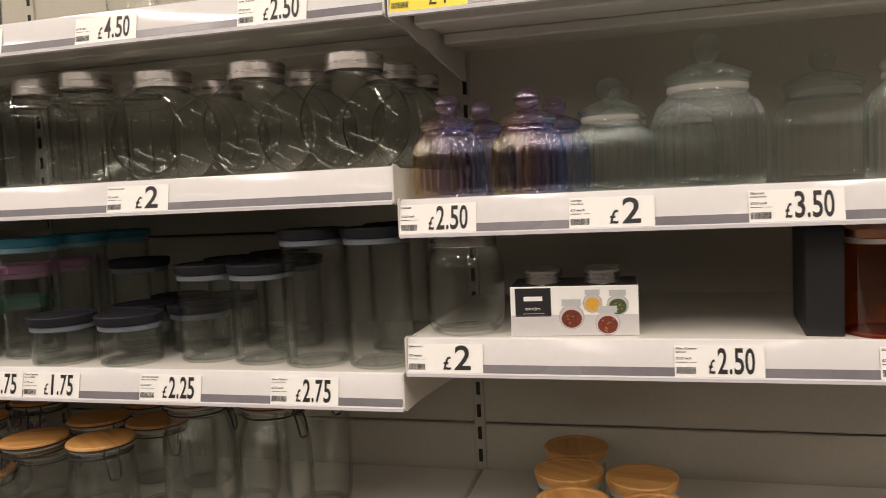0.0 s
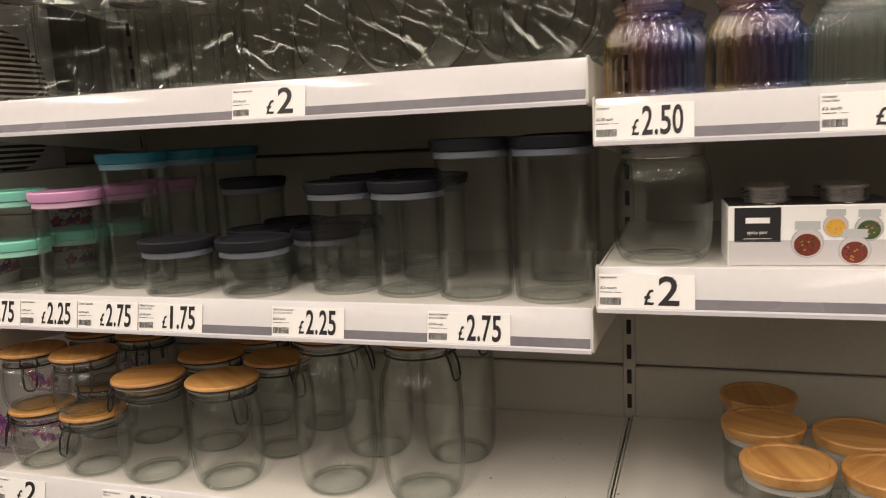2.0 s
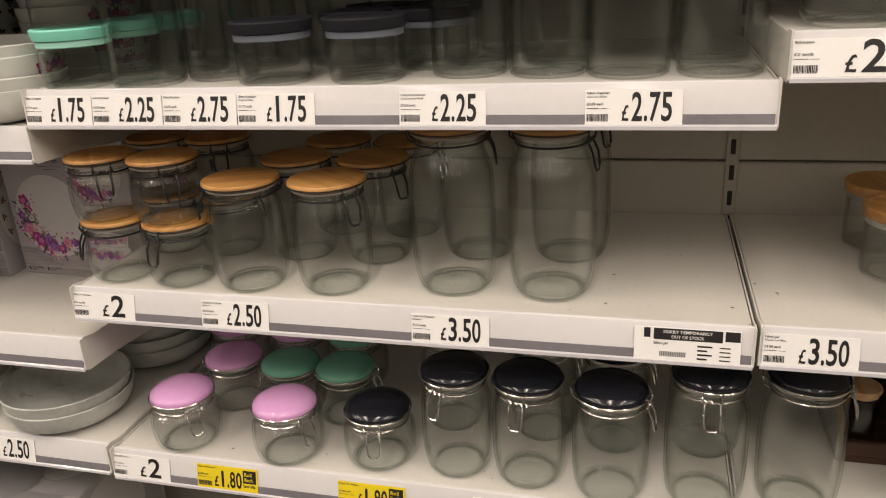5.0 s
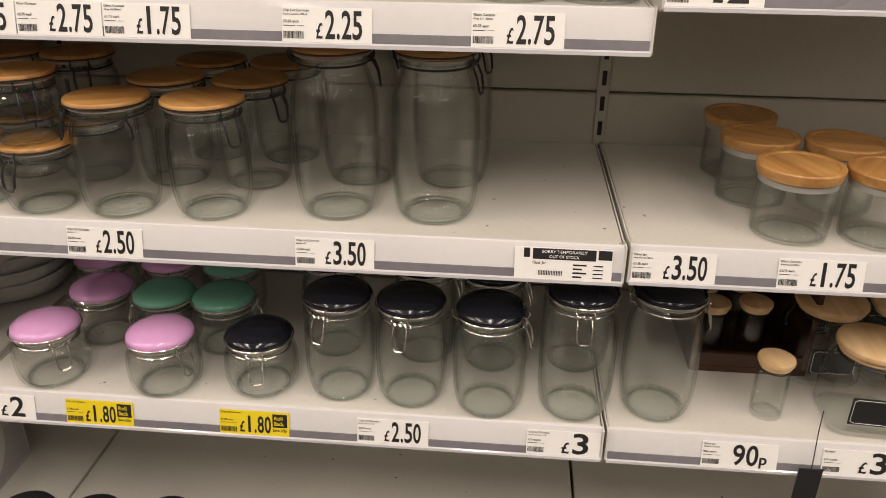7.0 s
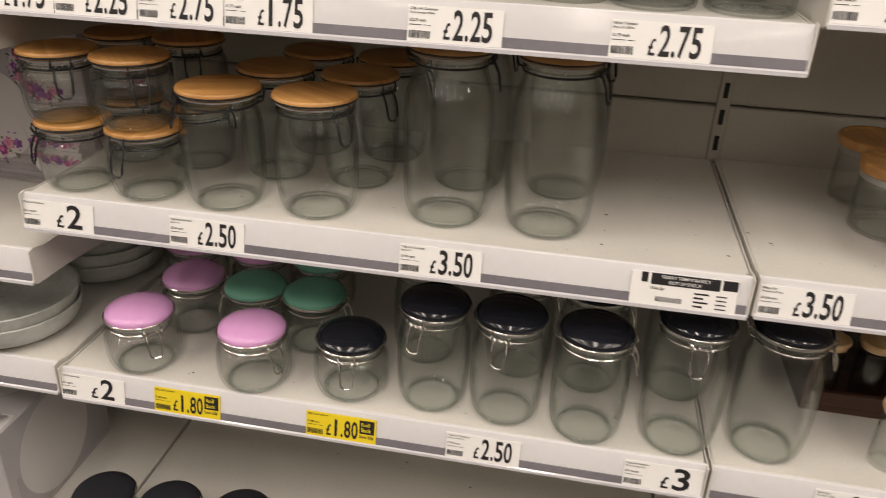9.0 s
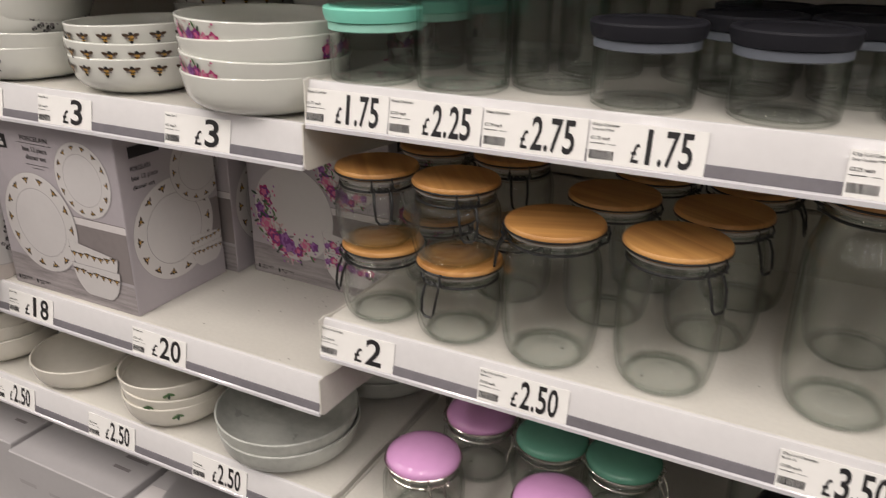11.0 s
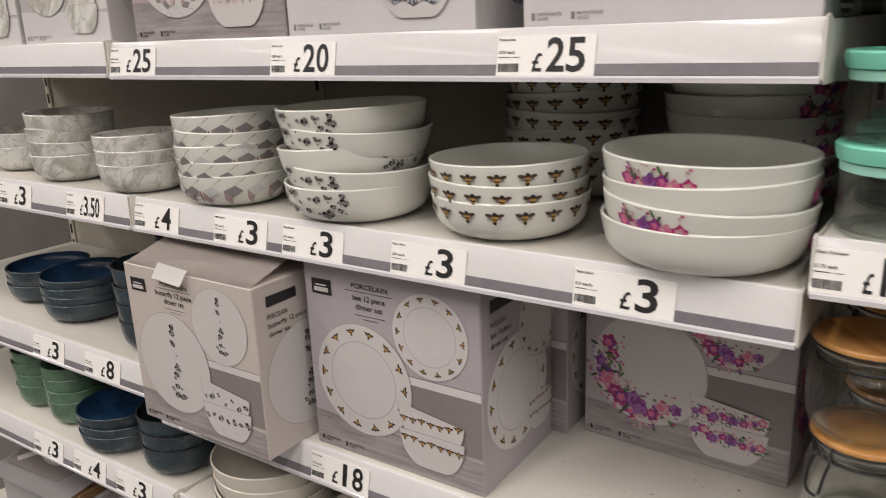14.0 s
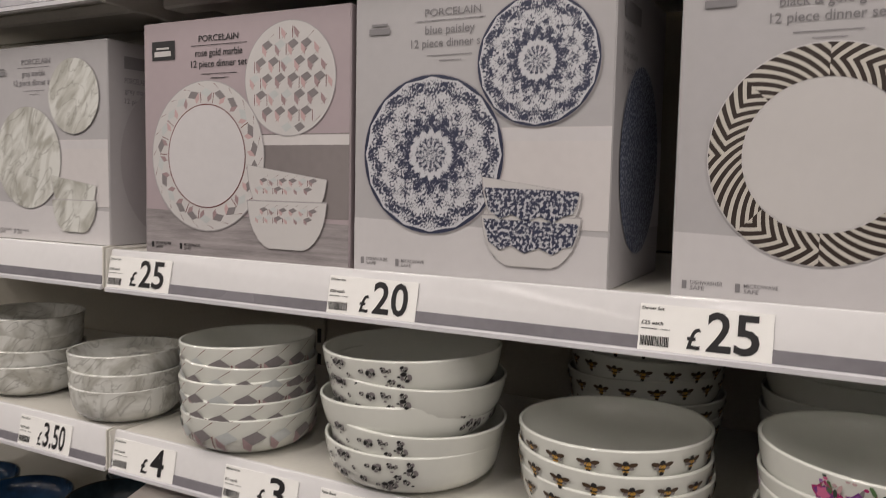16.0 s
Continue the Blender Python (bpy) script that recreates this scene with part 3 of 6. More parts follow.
def shelf(bay, z, number):
    x0, x1 = BAY_X[bay]
    w = x1 - x0
    sh = thing("shelf", "white painted steel shelf with a ticket rail along its front edge", "shelf", "shelves of the run", pose(x0, 0, z))
    board = box(0.003, w - 0.003, FRONT + 0.012, BACK - 0.004, -0.028, 0.0, 0.003)
    part("board", board, STEEL_WHITE, sh)
    rail = extrude_x([(1.0545, 0.0), (1.0545, 0.0025), (1.0518, 0.0025), (1.0502, 0.0018), (1.0494, 0.0), (1.0404, -0.047), (1.0406, -0.0505), (1.047, -0.0515), (1.0545, -0.030)], 0.002, w - 0.002)
    part("ticket_rail", rail, RAIL_WHITE, sh, smooth=30)
    dx = 0.0012
    part("rail_band", extrude_x([(1.0425 - dx, -0.034), (1.0402 - dx, -0.0450), (1.0412, -0.0450), (1.0435, -0.034)], 0.004, w - 0.004), RAIL_DARK, sh, "dark grey band along the rail")
    part("rail_lip", extrude_x([(1.0405, -0.0445), (1.0370, -0.0470), (1.0370, -0.0515), (1.0405, -0.0518)], 0.002, w - 0.002), RAIL_CLEAR, sh, "clear plastic lip")
    for bx, sgn in ((0.0, 1), (w - 0.0022, 1)):
        bm = bmesh.new()
        outline = [(1.041, 0.003), (1.052, 0.005), (1.075, 0.0), (1.497, 0.0), (1.497, -0.085), (1.44, -0.082), (1.12, -0.055), (1.047, -0.053), (1.040, -0.049)]
        a = [bm.verts.new((bx, y, zz)) for y, zz in outline]
        b = [bm.verts.new((bx + 0.0022, y, zz)) for y, zz in outline]
        bm.faces.new(a)
        bm.faces.new(b[::-1])
        for i in range(len(a)):
            j = (i + 1) % len(a)
            bm.faces.new((a[j], a[i], b[i], b[j]))
        bmesh.ops.recalc_face_normals(bm, faces=bm.faces[:])
        part("bracket", bm, STEEL_WHITE, sh)
    for y0, y1, dz in ((1.13, 1.17, 0.018), (1.30, 1.34, 0.018)):
        part("stiffener", box(0.01, w - 0.01, y0, y1, -0.028 - dz, -0.028, 0.003, segments=1), STEEL_WHITE, sh)
    return sh


for bay in "abcd":
    for number, z in enumerate(SHELF_Z[bay]):
        shelf(bay, z, number)
    x0, x1 = BAY_X[bay]
    deck = thing("base_deck", "scuffed white steel base deck of the shelving", "shelf", "base decks", pose(x0, 0, 0))
    part("board", box(0.001, x1 - x0 - 0.001, 0.99, BACK - 0.002, DECK_Z - 0.03, DECK_Z, 0.002), STEEL_WHITE, deck)
    part("kick_plate", box(0.001, x1 - x0 - 0.001, 1.02, 1.035, 0.0, DECK_Z - 0.03), STEEL_WHITE, deck)


# ---- price labels ----
def price_label(bay, row, x, price, lines=("",), yellow=False, width=0.110, style="pound"):
    z = SHELF_Z[bay][row]
    lab = thing("price_label", ("yellow" if yellow else "white") + " printed price label reading " + price + " in the rail", "price label", "price labels",
                pose(x, 1.0392, z - 0.0455, -10.8, 0, 0))
    h = 0.0405
    part("card", box(0, width, -0.0004, 0.0004, 0, h), CARD_YELLOW if yellow else CARD_WHITE, lab)
    bm = bmesh.new()
    y = -0.0009
    body = price.replace("£", "").replace("p", "")
    small = len(body) >= 4
    big, cell, dot = (0.0285, 0.0112, 0.0060) if yellow else (0.0335, 0.0132, 0.0068) if small else (0.0340, 0.0195, 0) if "p" in price else (0.0340, 0.0222, 0) if len(body) == 2 else (0.0345, 0.0262, 0)
    wide = sum(dot if c == "." else cell for c in body)
    right = width - (0.028 if yellow else 0.011 if small else 0.027 if "p" in price else 0.009 if len(body) == 2 else 0.016)
    at = right - wide
    for c in body:
        step = dot if c == "." else cell
        share = 0.55 if c == "." else 0.36 if c == "1" else 0.90
        write(bm, c, at + (0.5 - 0.5 * share) * step - (0.08 * step if c == "1" else 0), 0.0050, big, share * step, y, 0.022)
        at += step
    if "p" in price:
        write(bm, "p", right + 0.001, 0.0075, 0.018, 0.011, y, 0.03)
    else:
        write(bm, "£", right - wide - (0.0105 if small else 0.0150), 0.0050, 0.0185, 0.0080 if small else 0.0115, y, 0.02)
    part("price", bm, INK, lab, "bold black price")
    bm = bmesh.new()
    zz = h - 0.005
    for k, ln in enumerate(lines[:2]):
        if ln:
            write(bm, ln, 0.002, zz, 0.0028 if k == 0 else 0.0022, min(0.048, 0.0019 * len(ln)) * (1 if k == 0 else 0.8), y, 0.02)
        zz -= 0.0042
    each = price + " each"
    write(bm, each, 0.002, zz - 0.0045, 0.0032, 0.019, y, 0.02)
    flat_rect(bm, 0.002, 0.016, zz - 0.0085, zz - 0.0078, y)
    flat_rect(bm, 0.019, 0.027, zz - 0.0085, zz - 0.0080, y)
    part("small_print", bm, INK, lab)
    bm, rng, bx = bmesh.new(), random.Random(len(price) + int(1000 * abs(x))), 0.002
    while bx < 0.026:
        bw = rng.choice((0.0004, 0.0007, 0.0011))
        flat_rect(bm, bx, bx + bw, 0.004, 0.0125, y)
        bx += bw + rng.choice((0.0004, 0.0006))
    tagged(part("barcode", bm, INK, lab), kind="stuff")
    if yellow:
        badge = part("badge", box(width - 0.026, width - 0.003, -0.0008, 0, 0.015, 0.037), INK, lab, "black badge with yellow words")
        bm = bmesh.new()
        write(bm, "Roll", width - 0.023, 0.0275, 0.0065, 0.013, -0.0012, 0.02)
        write(bm, "Back", width - 0.023, 0.0185, 0.0065, 0.015, -0.0012, 0.02)
        part("badge_words", bm, CARD_YELLOW, badge)
        bm = bmesh.new()
        write(bm, "Save 20p", width - 0.026, 0.008, 0.005, 0.022, y, 0.02)
        part("saving", bm, INK, lab)
    return lab


CAN, CLIP, JAR = "Glass Canister", "Clip Lid Canister", "Glass Jar"
for bay, row, x, price, lines in (
    ("b", 2, -0.563, "£2.75", (CAN, "Grey Lid 1250ml")), ("b", 2, -0.792, "£2.25", (CLIP, "Grey Canister 900ml")), ("b", 2, -1.016, "£1.75", (CAN, "Grey Lid 500ml")),
    ("b", 2, -1.128, "£2.75", (CAN, "")), ("b", 2, -1.240, "£2.25", (CAN, "")), ("b", 2, -1.3515, "£1.75", (CAN, "")),
    ("b", 3, -1.126, "£2.50", (CLIP, "Bamboo 1L")), ("b", 3, -0.798, "£3.50", (CLIP, "Bamboo 2L")), ("b", 3, -1.3515, "£2", (CLIP, "")),
    ("a", 3, -0.342, "£3.50", (JAR, "Wooden Lid 750ml")), ("a", 3, -0.153, "£1.75", (CAN, "Wooden Lid 500ml")),
    ("b", 4, -0.723, "£2.50", (CLIP, "Grey Canister 1L")), ("b", 4, -0.464, "£3", (CLIP, "Grey Canister 1.5L")), ("b", 4, -1.3515, "£2", (CLIP, "")),
    ("a", 4, -0.205, "90p", ("Spice Jar", "Wooden Lid 60ml")), ("a", 4, -0.032, "£3", ("Canister", "")),
    ("b", 1, -0.825, "£2", ("Glass Screw Lid", "")), ("b", 1, -1.347, "£1.50", ("", "")),
    ("b", 0, -0.858, "£4.50", ("", "")), ("b", 0, -0.577, "£2.50", ("Glass Canister", "")), ("b", 0, -1.108, "£3.50", ("", "")),
    ("a", 1, -0.344, "£2.50", ("Canister", "")), ("a", 1, -0.107, "£2", ("Canister", "Clear Glass")), ("a", 1, 0.117, "£3.50", (JAR, "Embossed Ribs")),
    ("a", 2, -0.343, "£2", ("Spice Jars", "")), ("a", 2, 0.023, "£2.50", (CAN, "Embossed")), ("a", 2, 0.265, "£2", (CAN, "")),
    ("c", 1, -2.353, "£25", ("Dinner Set", "")), ("c", 1, -2.006, "£20", ("Dinner Set", "")), ("c", 1, -1.670, "£25", ("Dinner Set", "")),
    ("d", 2, -2.545, "£3.50", ("Pasta Bowl", "")), ("d", 2, -2.770, "£3", ("Bowl", "")), ("c", 2, -2.350, "£4", ("Pasta Bowl", "")),
    ("c", 2, -2.158, "£3", ("Marble Bowl", "")), ("c", 2, -2.017, "£3", ("Pasta Bowl", "")), ("c", 2, -1.828, "£3", ("Pasta Bowl", "")), ("c", 2, -1.581, "£3", ("Pasta Bowl", "")),
    ("c", 3, -2.003, "£18", ("Dinner Set", "")), ("c", 3, -1.711, "£20", ("Dinner Set", "")),
    ("c", 4, -2.353, "£10", ("", "")), ("c", 4, -2.108, "£2.50", ("", "")), ("c", 4, -1.858, "£2.50", ("", "")), ("c", 4, -1.620, "£2.50", ("", "")),
    ("d", 3, -2.758, "£3", ("", "")), ("d", 3, -2.578, "£8", ("", "")), ("d", 4, -2.835, "£3", ("", "")), ("d", 4, -2.686, "£4", ("", "")), ("d", 4, -2.540, "£3", ("", "")),
):
    price_label(bay, row, x, price, lines)
for x in (-1.190, -0.940):
    price_label("b", 4, x, "£1.80", (CLIP, ""), True)
price_label("a", 0, -0.342, "£4", ("", ""), True)

# sold-out card on the middle shelf
sold = thing("stock_notice", "white notice with a black band saying out of stock", "notice", "", pose(-0.497, 1.0380, SHELF_Z["b"][3] - 0.0465, -10.8, 0, 0))
part("card", box(0, 0.130, -0.0004, 0.0004, 0, 0.044), CARD_WHITE, sold)
bm = bmesh.new()
flat_rect(bm, 0.012, 0.020, 0.030, 0.043, -0.0008)
flat_rect(bm, 0.024, 0.108, 0.028, 0.043, -0.0008)
flat_rect(bm, 0.111, 0.129, 0.030, 0.043, -0.0008)
for k in range(4):
    flat_rect(bm, 0.078, 0.078 + 0.012 + 0.006 * (k % 2), 0.004 + 0.0055 * k, 0.0062 + 0.0055 * k, -0.0008)
    flat_rect(bm, 0.105, 0.118, 0.004 + 0.0055 * k, 0.0055 + 0.0055 * k, -0.0008)
for k in range(15):
    flat_rect(bm, 0.032 + 0.0022 * k, 0.0332 + 0.0022 * k, 0.006, 0.0125, -0.0008)
write(bm, "Glass Jar", 0.024, 0.0215, 0.004, 0.018, -0.0008, 0.02)
part("black_print", bm, INK, sold)
bm = bmesh.new()
write(bm, "SORRY TEMPORARILY", 0.036, 0.0368, 0.0042, 0.060, -0.0012, 0.01)
write(bm, "OUT OF STOCK", 0.046, 0.0302, 0.0042, 0.040, -0.0012, 0.01)
part("white_words", bm, CARD_WHITE, sold)


# ---- glass canisters with press-in plastic lids ----
def canister(h, lid, seal, colour, size):
    t = thing("canister", "straight clear glass canister, %s, with a %s plastic lid" % (size, colour), "canister", "canisters with plastic lids")
    r = 0.051
    bm = lathe([(0.036, 0.0022), (r - 0.006, 0.0), (r - 0.001, 0.003), (r, 0.008), (r, h - 0.016)], 48)
    lathe([(r - 0.008, 0.0055), (r - 0.0035, 0.0075), (r - 0.0028, 0.012), (r - 0.0028, h - 0.026)], 48, bm=bm)
    part("jar", bm, GLASS_THIN, t, smooth=40)
    part("base", lathe([(0.001, 0.004), (0.030, 0.004), (0.043, 0.0035), (r - 0.002, 0.006)], 36), GLASS_BASE, t, smooth=60)
    part("seal", lathe([(r - 0.003, h - 0.026), (r + 0.0004, h - 0.0245), (r + 0.0004, h - 0.0165), (r - 0.001, h - 0.0155), (r + 0.0002, h - 0.014)], 36), seal, t, "pale ring under the lid", smooth=30)
    part("lid", lathe([(r - 0.002, h - 0.0155), (r + 0.0030, h - 0.0150), (r + 0.0050, h - 0.008), (r + 0.0055, h - 0.002), (r + 0.004, h), (r - 0.002, h), (r - 0.004, h - 0.002), (0.012, h - 0.002)], 40, close_top=True), lid, t, smooth=40)
    return t


S, M, T = 0.083, 0.160, 0.213
zB2 = SHELF_Z["b"][2]
place(canister(S, LID_MINT, SEAL_MINT, "mint green", "short"), [pose(-1.293, 1.100, zB2), pose(-1.293, 1.102, zB2 + S - 0.004, 0, 0, 30), pose(-1.292, 1.225, zB2), pose(-1.290, 1.345, zB2)])
place(canister(M, LID_PINK, SEAL_PINK, "pink", "medium"), [pose(-1.180, 1.102, zB2), pose(-1.178, 1.222, zB2), pose(-1.176, 1.34, zB2)])
place(canister(T, LID_TEAL, SEAL_TEAL, "teal", "tall"), [pose(-1.090, 1.155, zB2), pose(-1.075, 1.265, zB2), pose(-1.060, 1.375, zB2)])
place(canister(S, LID_GREY, SEAL_GREY, "charcoal", "short"), [pose(-0.984, 1.105, zB2), pose(-0.854, 1.112, zB2), pose(-0.905, 1.222, zB2), pose(-0.792, 1.225, zB2), pose(-0.800, 1.335, zB2), pose(-0.905, 1.335, zB2)])
place(canister(M, LID_GREY, SEAL_GREY, "charcoal", "medium"), [pose(-0.722, 1.148, zB2), pose(-0.617, 1.138, zB2), pose(-0.955, 1.285, zB2), pose(-0.735, 1.262, zB2), pose(-0.620, 1.252, zB2), pose(-0.705, 1.375, zB2)])
place(canister(T, LID_GREY, SEAL_GREY, "charcoal", "tall"), [pose(-0.518, 1.124, zB2), pose(-0.410, 1.122, zB2), pose(-0.415, 1.24, zB2)])
place(canister(0.101, BAMBOO, RUBBER, "bamboo", "short"), [pose(-0.124, 1.119, 0.884, 0, 0, 20), pose(-0.008, 1.112, 0.884, 0, 0, -35), pose(-0.143, 1.247, 0.884, 0, 0, 60), pose(-0.142, 1.364, 0.884, 0, 0, 10), pose(-0.026, 1.230, 0.884, 0, 0, 80)])
for o in scene.objects:
    if o.name.startswith("canister") and "bamboo" in o.get("label", ""):
        tagged(o, "straight clear glass canister with a flat bamboo lid", "canister", "canisters with bamboo lids")


# ---- swing-top jars ----
def clip_jar(h, r, neck, cap, wire, colour, domed=False):
    t = thing("clip_jar", "clear glass swing-top jar, %s lid, %s wire clip" % (colour, "black" if wire is WIRE_BLACK else "steel"), "storage jar", "swing-top jars, %s" % colour)
    top = h - (0.026 if domed else 0.014)
    low = min(0.24 * top, 0.042)
    body = [(r * 0.70, 0.0), (r * 0.80, 0.003), (r * 0.91, 0.32 * low), (r * 0.985, low), (r, low + 0.18 * top), (r * 0.995, 0.66 * top), (r * 0.97, 0.78 * top), (neck + 0.30 * (r - neck), 0.87 * top), (neck, top - 0.016), (neck, top - 0.010)]
    mouth = [(neck + 0.0020, top - 0.0085), (neck + 0.0020, top - 0.0065), (neck + 0.0002, top - 0.005), (neck + 0.003, top - 0.003), (neck + 0.003, top)]
    bm = lathe([(r * 0.62, 0.003)] + eased(body) + mouth, 48)
    lathe([(r * 0.58, 0.010)] + [(max(q - 0.0034, 0.01), z + 0.004 * max(0, 1 - z / 0.03)) for q, z in eased(body)[6:]] + [(neck - 0.0032, top)], 48, bm=bm)
    part("jar", bm, GLASS, t, smooth=50)
    part("base", lathe([(0.001, 0.0105), (r * 0.30, 0.0095), (r * 0.42, 0.0065), (r * 0.50, 0.0085), (r * 0.62, 0.004), (r * 0.72, 0.0025), (r * 0.84, 0.0075)], 40), GLASS_BASE, t, smooth=60)
    part("foot_ring", ring(r * 0.72, 0.0030, 0.0018, 36), GLASS_BASE, t, smooth=60)
    part("seal", lathe([(neck + 0.0005, top), (neck + 0.0035, top + 0.0008), (neck + 0.0035, top + 0.0032), (neck + 0.0005, top + 0.004)], 36), RUBBER, t, smooth=40)
    if domed:
        lid = part("lid", lathe([(neck, top + 0.004), (neck + 0.0045, top + 0.005), (neck + 0.006, top + 0.010), (neck + 0.0045, top + 0.015), (neck * 0.90, top + 0.0205), (neck * 0.6, top + 0.0245), (neck * 0.25, top + 0.026)], 44, close_top=True), cap, t, smooth=50)
        part("lid_rim", lathe([(neck + 0.0005, top + 0.0038), (neck + 0.0035, top + 0.0045), (neck + 0.0040, top + 0.0062)], 36), GLASS_BASE, lid, smooth=40)
    else:
        lid = part("lid", lathe([(neck * 0.98, top + 0.0040), (neck + 0.0030, top + 0.0042), (neck + 0.0066, top + 0.0052), (neck + 0.0080, top + 0.0080), (neck + 0.0078, top + 0.0115), (neck + 0.0062, top + 0.0136), (neck + 0.0030, top + 0.0140)], 48, close_top=True), cap, t, smooth=35)
    w = 0.0017 if wire is WIRE_BLACK else 0.0015
    part("neck_wire", ring(neck + 0.0022, top - 0.009, w), wire, t)
    part("neck_bead", ring(neck + 0.0010, top - 0.0045, 0.0016, 36), GLASS_BASE, t, smooth=60)
    fy, by = -(neck + 0.004), neck + 0.004
    z0, z1 = top - 0.009, top + 0.008
    part("clip", tube([(-0.013, fy + 0.004, z0), (-0.013, fy - 0.003, z0 + 0.004), (-0.0125, fy - 0.006, z1 - 0.006), (-0.012, fy - 0.004, z1), (-0.012, fy + 0.006, z1 + 0.001)], w), wire, t)
    part("clip", tube([(0.013, fy + 0.004, z0), (0.013, fy - 0.003, z0 + 0.004), (0.0125, fy - 0.006, z1 - 0.006), (0.012, fy - 0.004, z1), (0.012, fy + 0.006, z1 + 0.001)], w), wire, t)
    part("coil", tube([(-0.016 + 0.002 * k, fy - 0.003 + 0.002 * (k % 2), z0 + 0.002 + 0.003 * ((k // 2) % 2)) for k in range(17)], w), wire, t)
    part("handle", tube([(-0.010, fy - 0.004, z0 + 0.001), (-0.0105, fy - 0.010, z0 - 0.012), (-0.009, fy - 0.013, z0 - 0.030), (-0.005, fy - 0.0135, z0 - 0.035), (0.005, fy - 0.0135, z0 - 0.035), (0.009, fy - 0.013, z0 - 0.030), (0.0105, fy - 0.010, z0 - 0.012), (0.010, fy - 0.004, z0 + 0.001)], w), wire, t)
    part("hinge", tube([(-0.012, by - 0.003, z0), (-0.012, by + 0.005, z0 + 0.004), (-0.010, by + 0.007, z1 - 0.003), (0.010, by + 0.007, z1 - 0.003), (0.012, by + 0.005, z0 + 0.004), (0.012, by - 0.003, z0)], w), wire, t)
    part("bail", tube([((neck + 0.0075) * math.sin(a), (neck + 0.0075) * math.cos(a), top + 0.0075) for a in (math.pi * k / 24 for k in range(-24, 25))], w * 0.9), wire, t)
    return t


zB3, zB4 = SHELF_Z["b"][3], SHELF_Z["b"][4]
small = clip_jar(0.101, 0.054, 0.0445, BAMBOO, WIRE_BLACK, "bamboo")
place(small, [pose(-1.296, 1.113, zB3, 0, 0, -40), pose(-1.302, 1.113, zB3 + 0.099, 0, 0, 38), pose(-1.184, 1.108, zB3, 0, 0, -12), pose(-1.190, 1.108, zB3 + 0.099, 0, 0, 40),
              pose(-1.280, 1.24, zB3, 0, 0, 60), pose(-1.283, 1.24, zB3 + 0.099, 0, 0, 80), pose(-1.170, 1.24, zB3, 0, 0, 150), pose(-1.172, 1.24, zB3 + 0.099, 0, 0, 30)])
place(clip_jar(0.168, 0.057, 0.049, BAMBOO, WIRE_BLACK, "bamboo"), [pose(-1.066, 1.108, zB3, 0, 0, -70), pose(-0.933, 1.115, zB3, 0, 0, 55), pose(-1.035, 1.236, zB3, 0, 0, 75), pose(-0.905, 1.236, zB3, 0, 0, 60),
                                                                   pose(-1.010, 1.36, zB3, 0, 0, 70), pose(-0.885, 1.36, zB3, 0, 0, 85)])
place(clip_jar(0.240, 0.061, 0.047, BAMBOO, WIRE_BLACK, "bamboo"), [pose(-0.755, 1.140, zB3, 0, 0, 100), pose(-0.614, 1.140, zB3, 0, 0, 75), pose(-0.745, 1.275, zB3, 0, 0, 80), pose(-0.602, 1.280, zB3, 0, 0, 60)])
small_cap = lambda cap, colour: clip_jar(0.109, 0.058, 0.046, cap, WIRE_STEEL, colour, True)
place(small_cap(CAP_PINK, "glossy lilac"), [pose(-1.234, 1.104, zB4, 0, 0, 48), pose(-1.043, 1.100, zB4, 0, 0, 60), pose(-1.205, 1.232, zB4, 0, 0, 100), pose(-1.262, 1.352, zB4, 0, 0, 30), pose(-1.130, 1.350, zB4, 0, 0, 30)])
place(small_cap(CAP_GREEN, "glossy sea green"), [pose(-0.985, 1.225, zB4, 0, 0, 90), pose(-1.090, 1.225, zB4, 0, 0, -80), pose(-1.010, 1.345, zB4, 0, 0, 30)])
place(small_cap(CAP_BLACK, "glossy black"), [pose(-0.889, 1.115, zB4, 0, 0, 10)])
place(clip_jar(0.186, 0.055, 0.046, CAP_BLACK, WIRE_STEEL, "glossy black", True), [pose(-0.760, 1.118, zB4, 0, 0, -20), pose(-0.647, 1.112, zB4, 0, 0, -10), pose(-0.526, 1.098, zB4, 0, 0, 80),
              pose(-0.795, 1.238, zB4, 0, 0, 30), pose(-0.640, 1.235, zB4, 0, 0, 80), pose(-0.525, 1.222, zB4, 0, 0, 80), pose(-0.650, 1.355, zB4, 0, 0, 20)])
place(clip_jar(0.220, 0.057, 0.046, CAP_BLACK, WIRE_STEEL, "glossy black", True), [pose(-0.394, 1.105, zB4, 0, 0, 0), pose(-0.268, 1.118, zB4, 0, 0, 85), pose(-0.385, 1.235, zB4, 0, 0, 60)])
place(clip_jar(0.122, 0.054, 0.047, LID_GREY, WIRE_STEEL, "matt grey", True), [pose(-1.335, 1.066, DECK_Z, 0, 0, 40), pose(-1.212, 1.070, DECK_Z, 0, 0, 30), pose(-1.083, 1.078, DECK_Z, 0, 0, 90)])


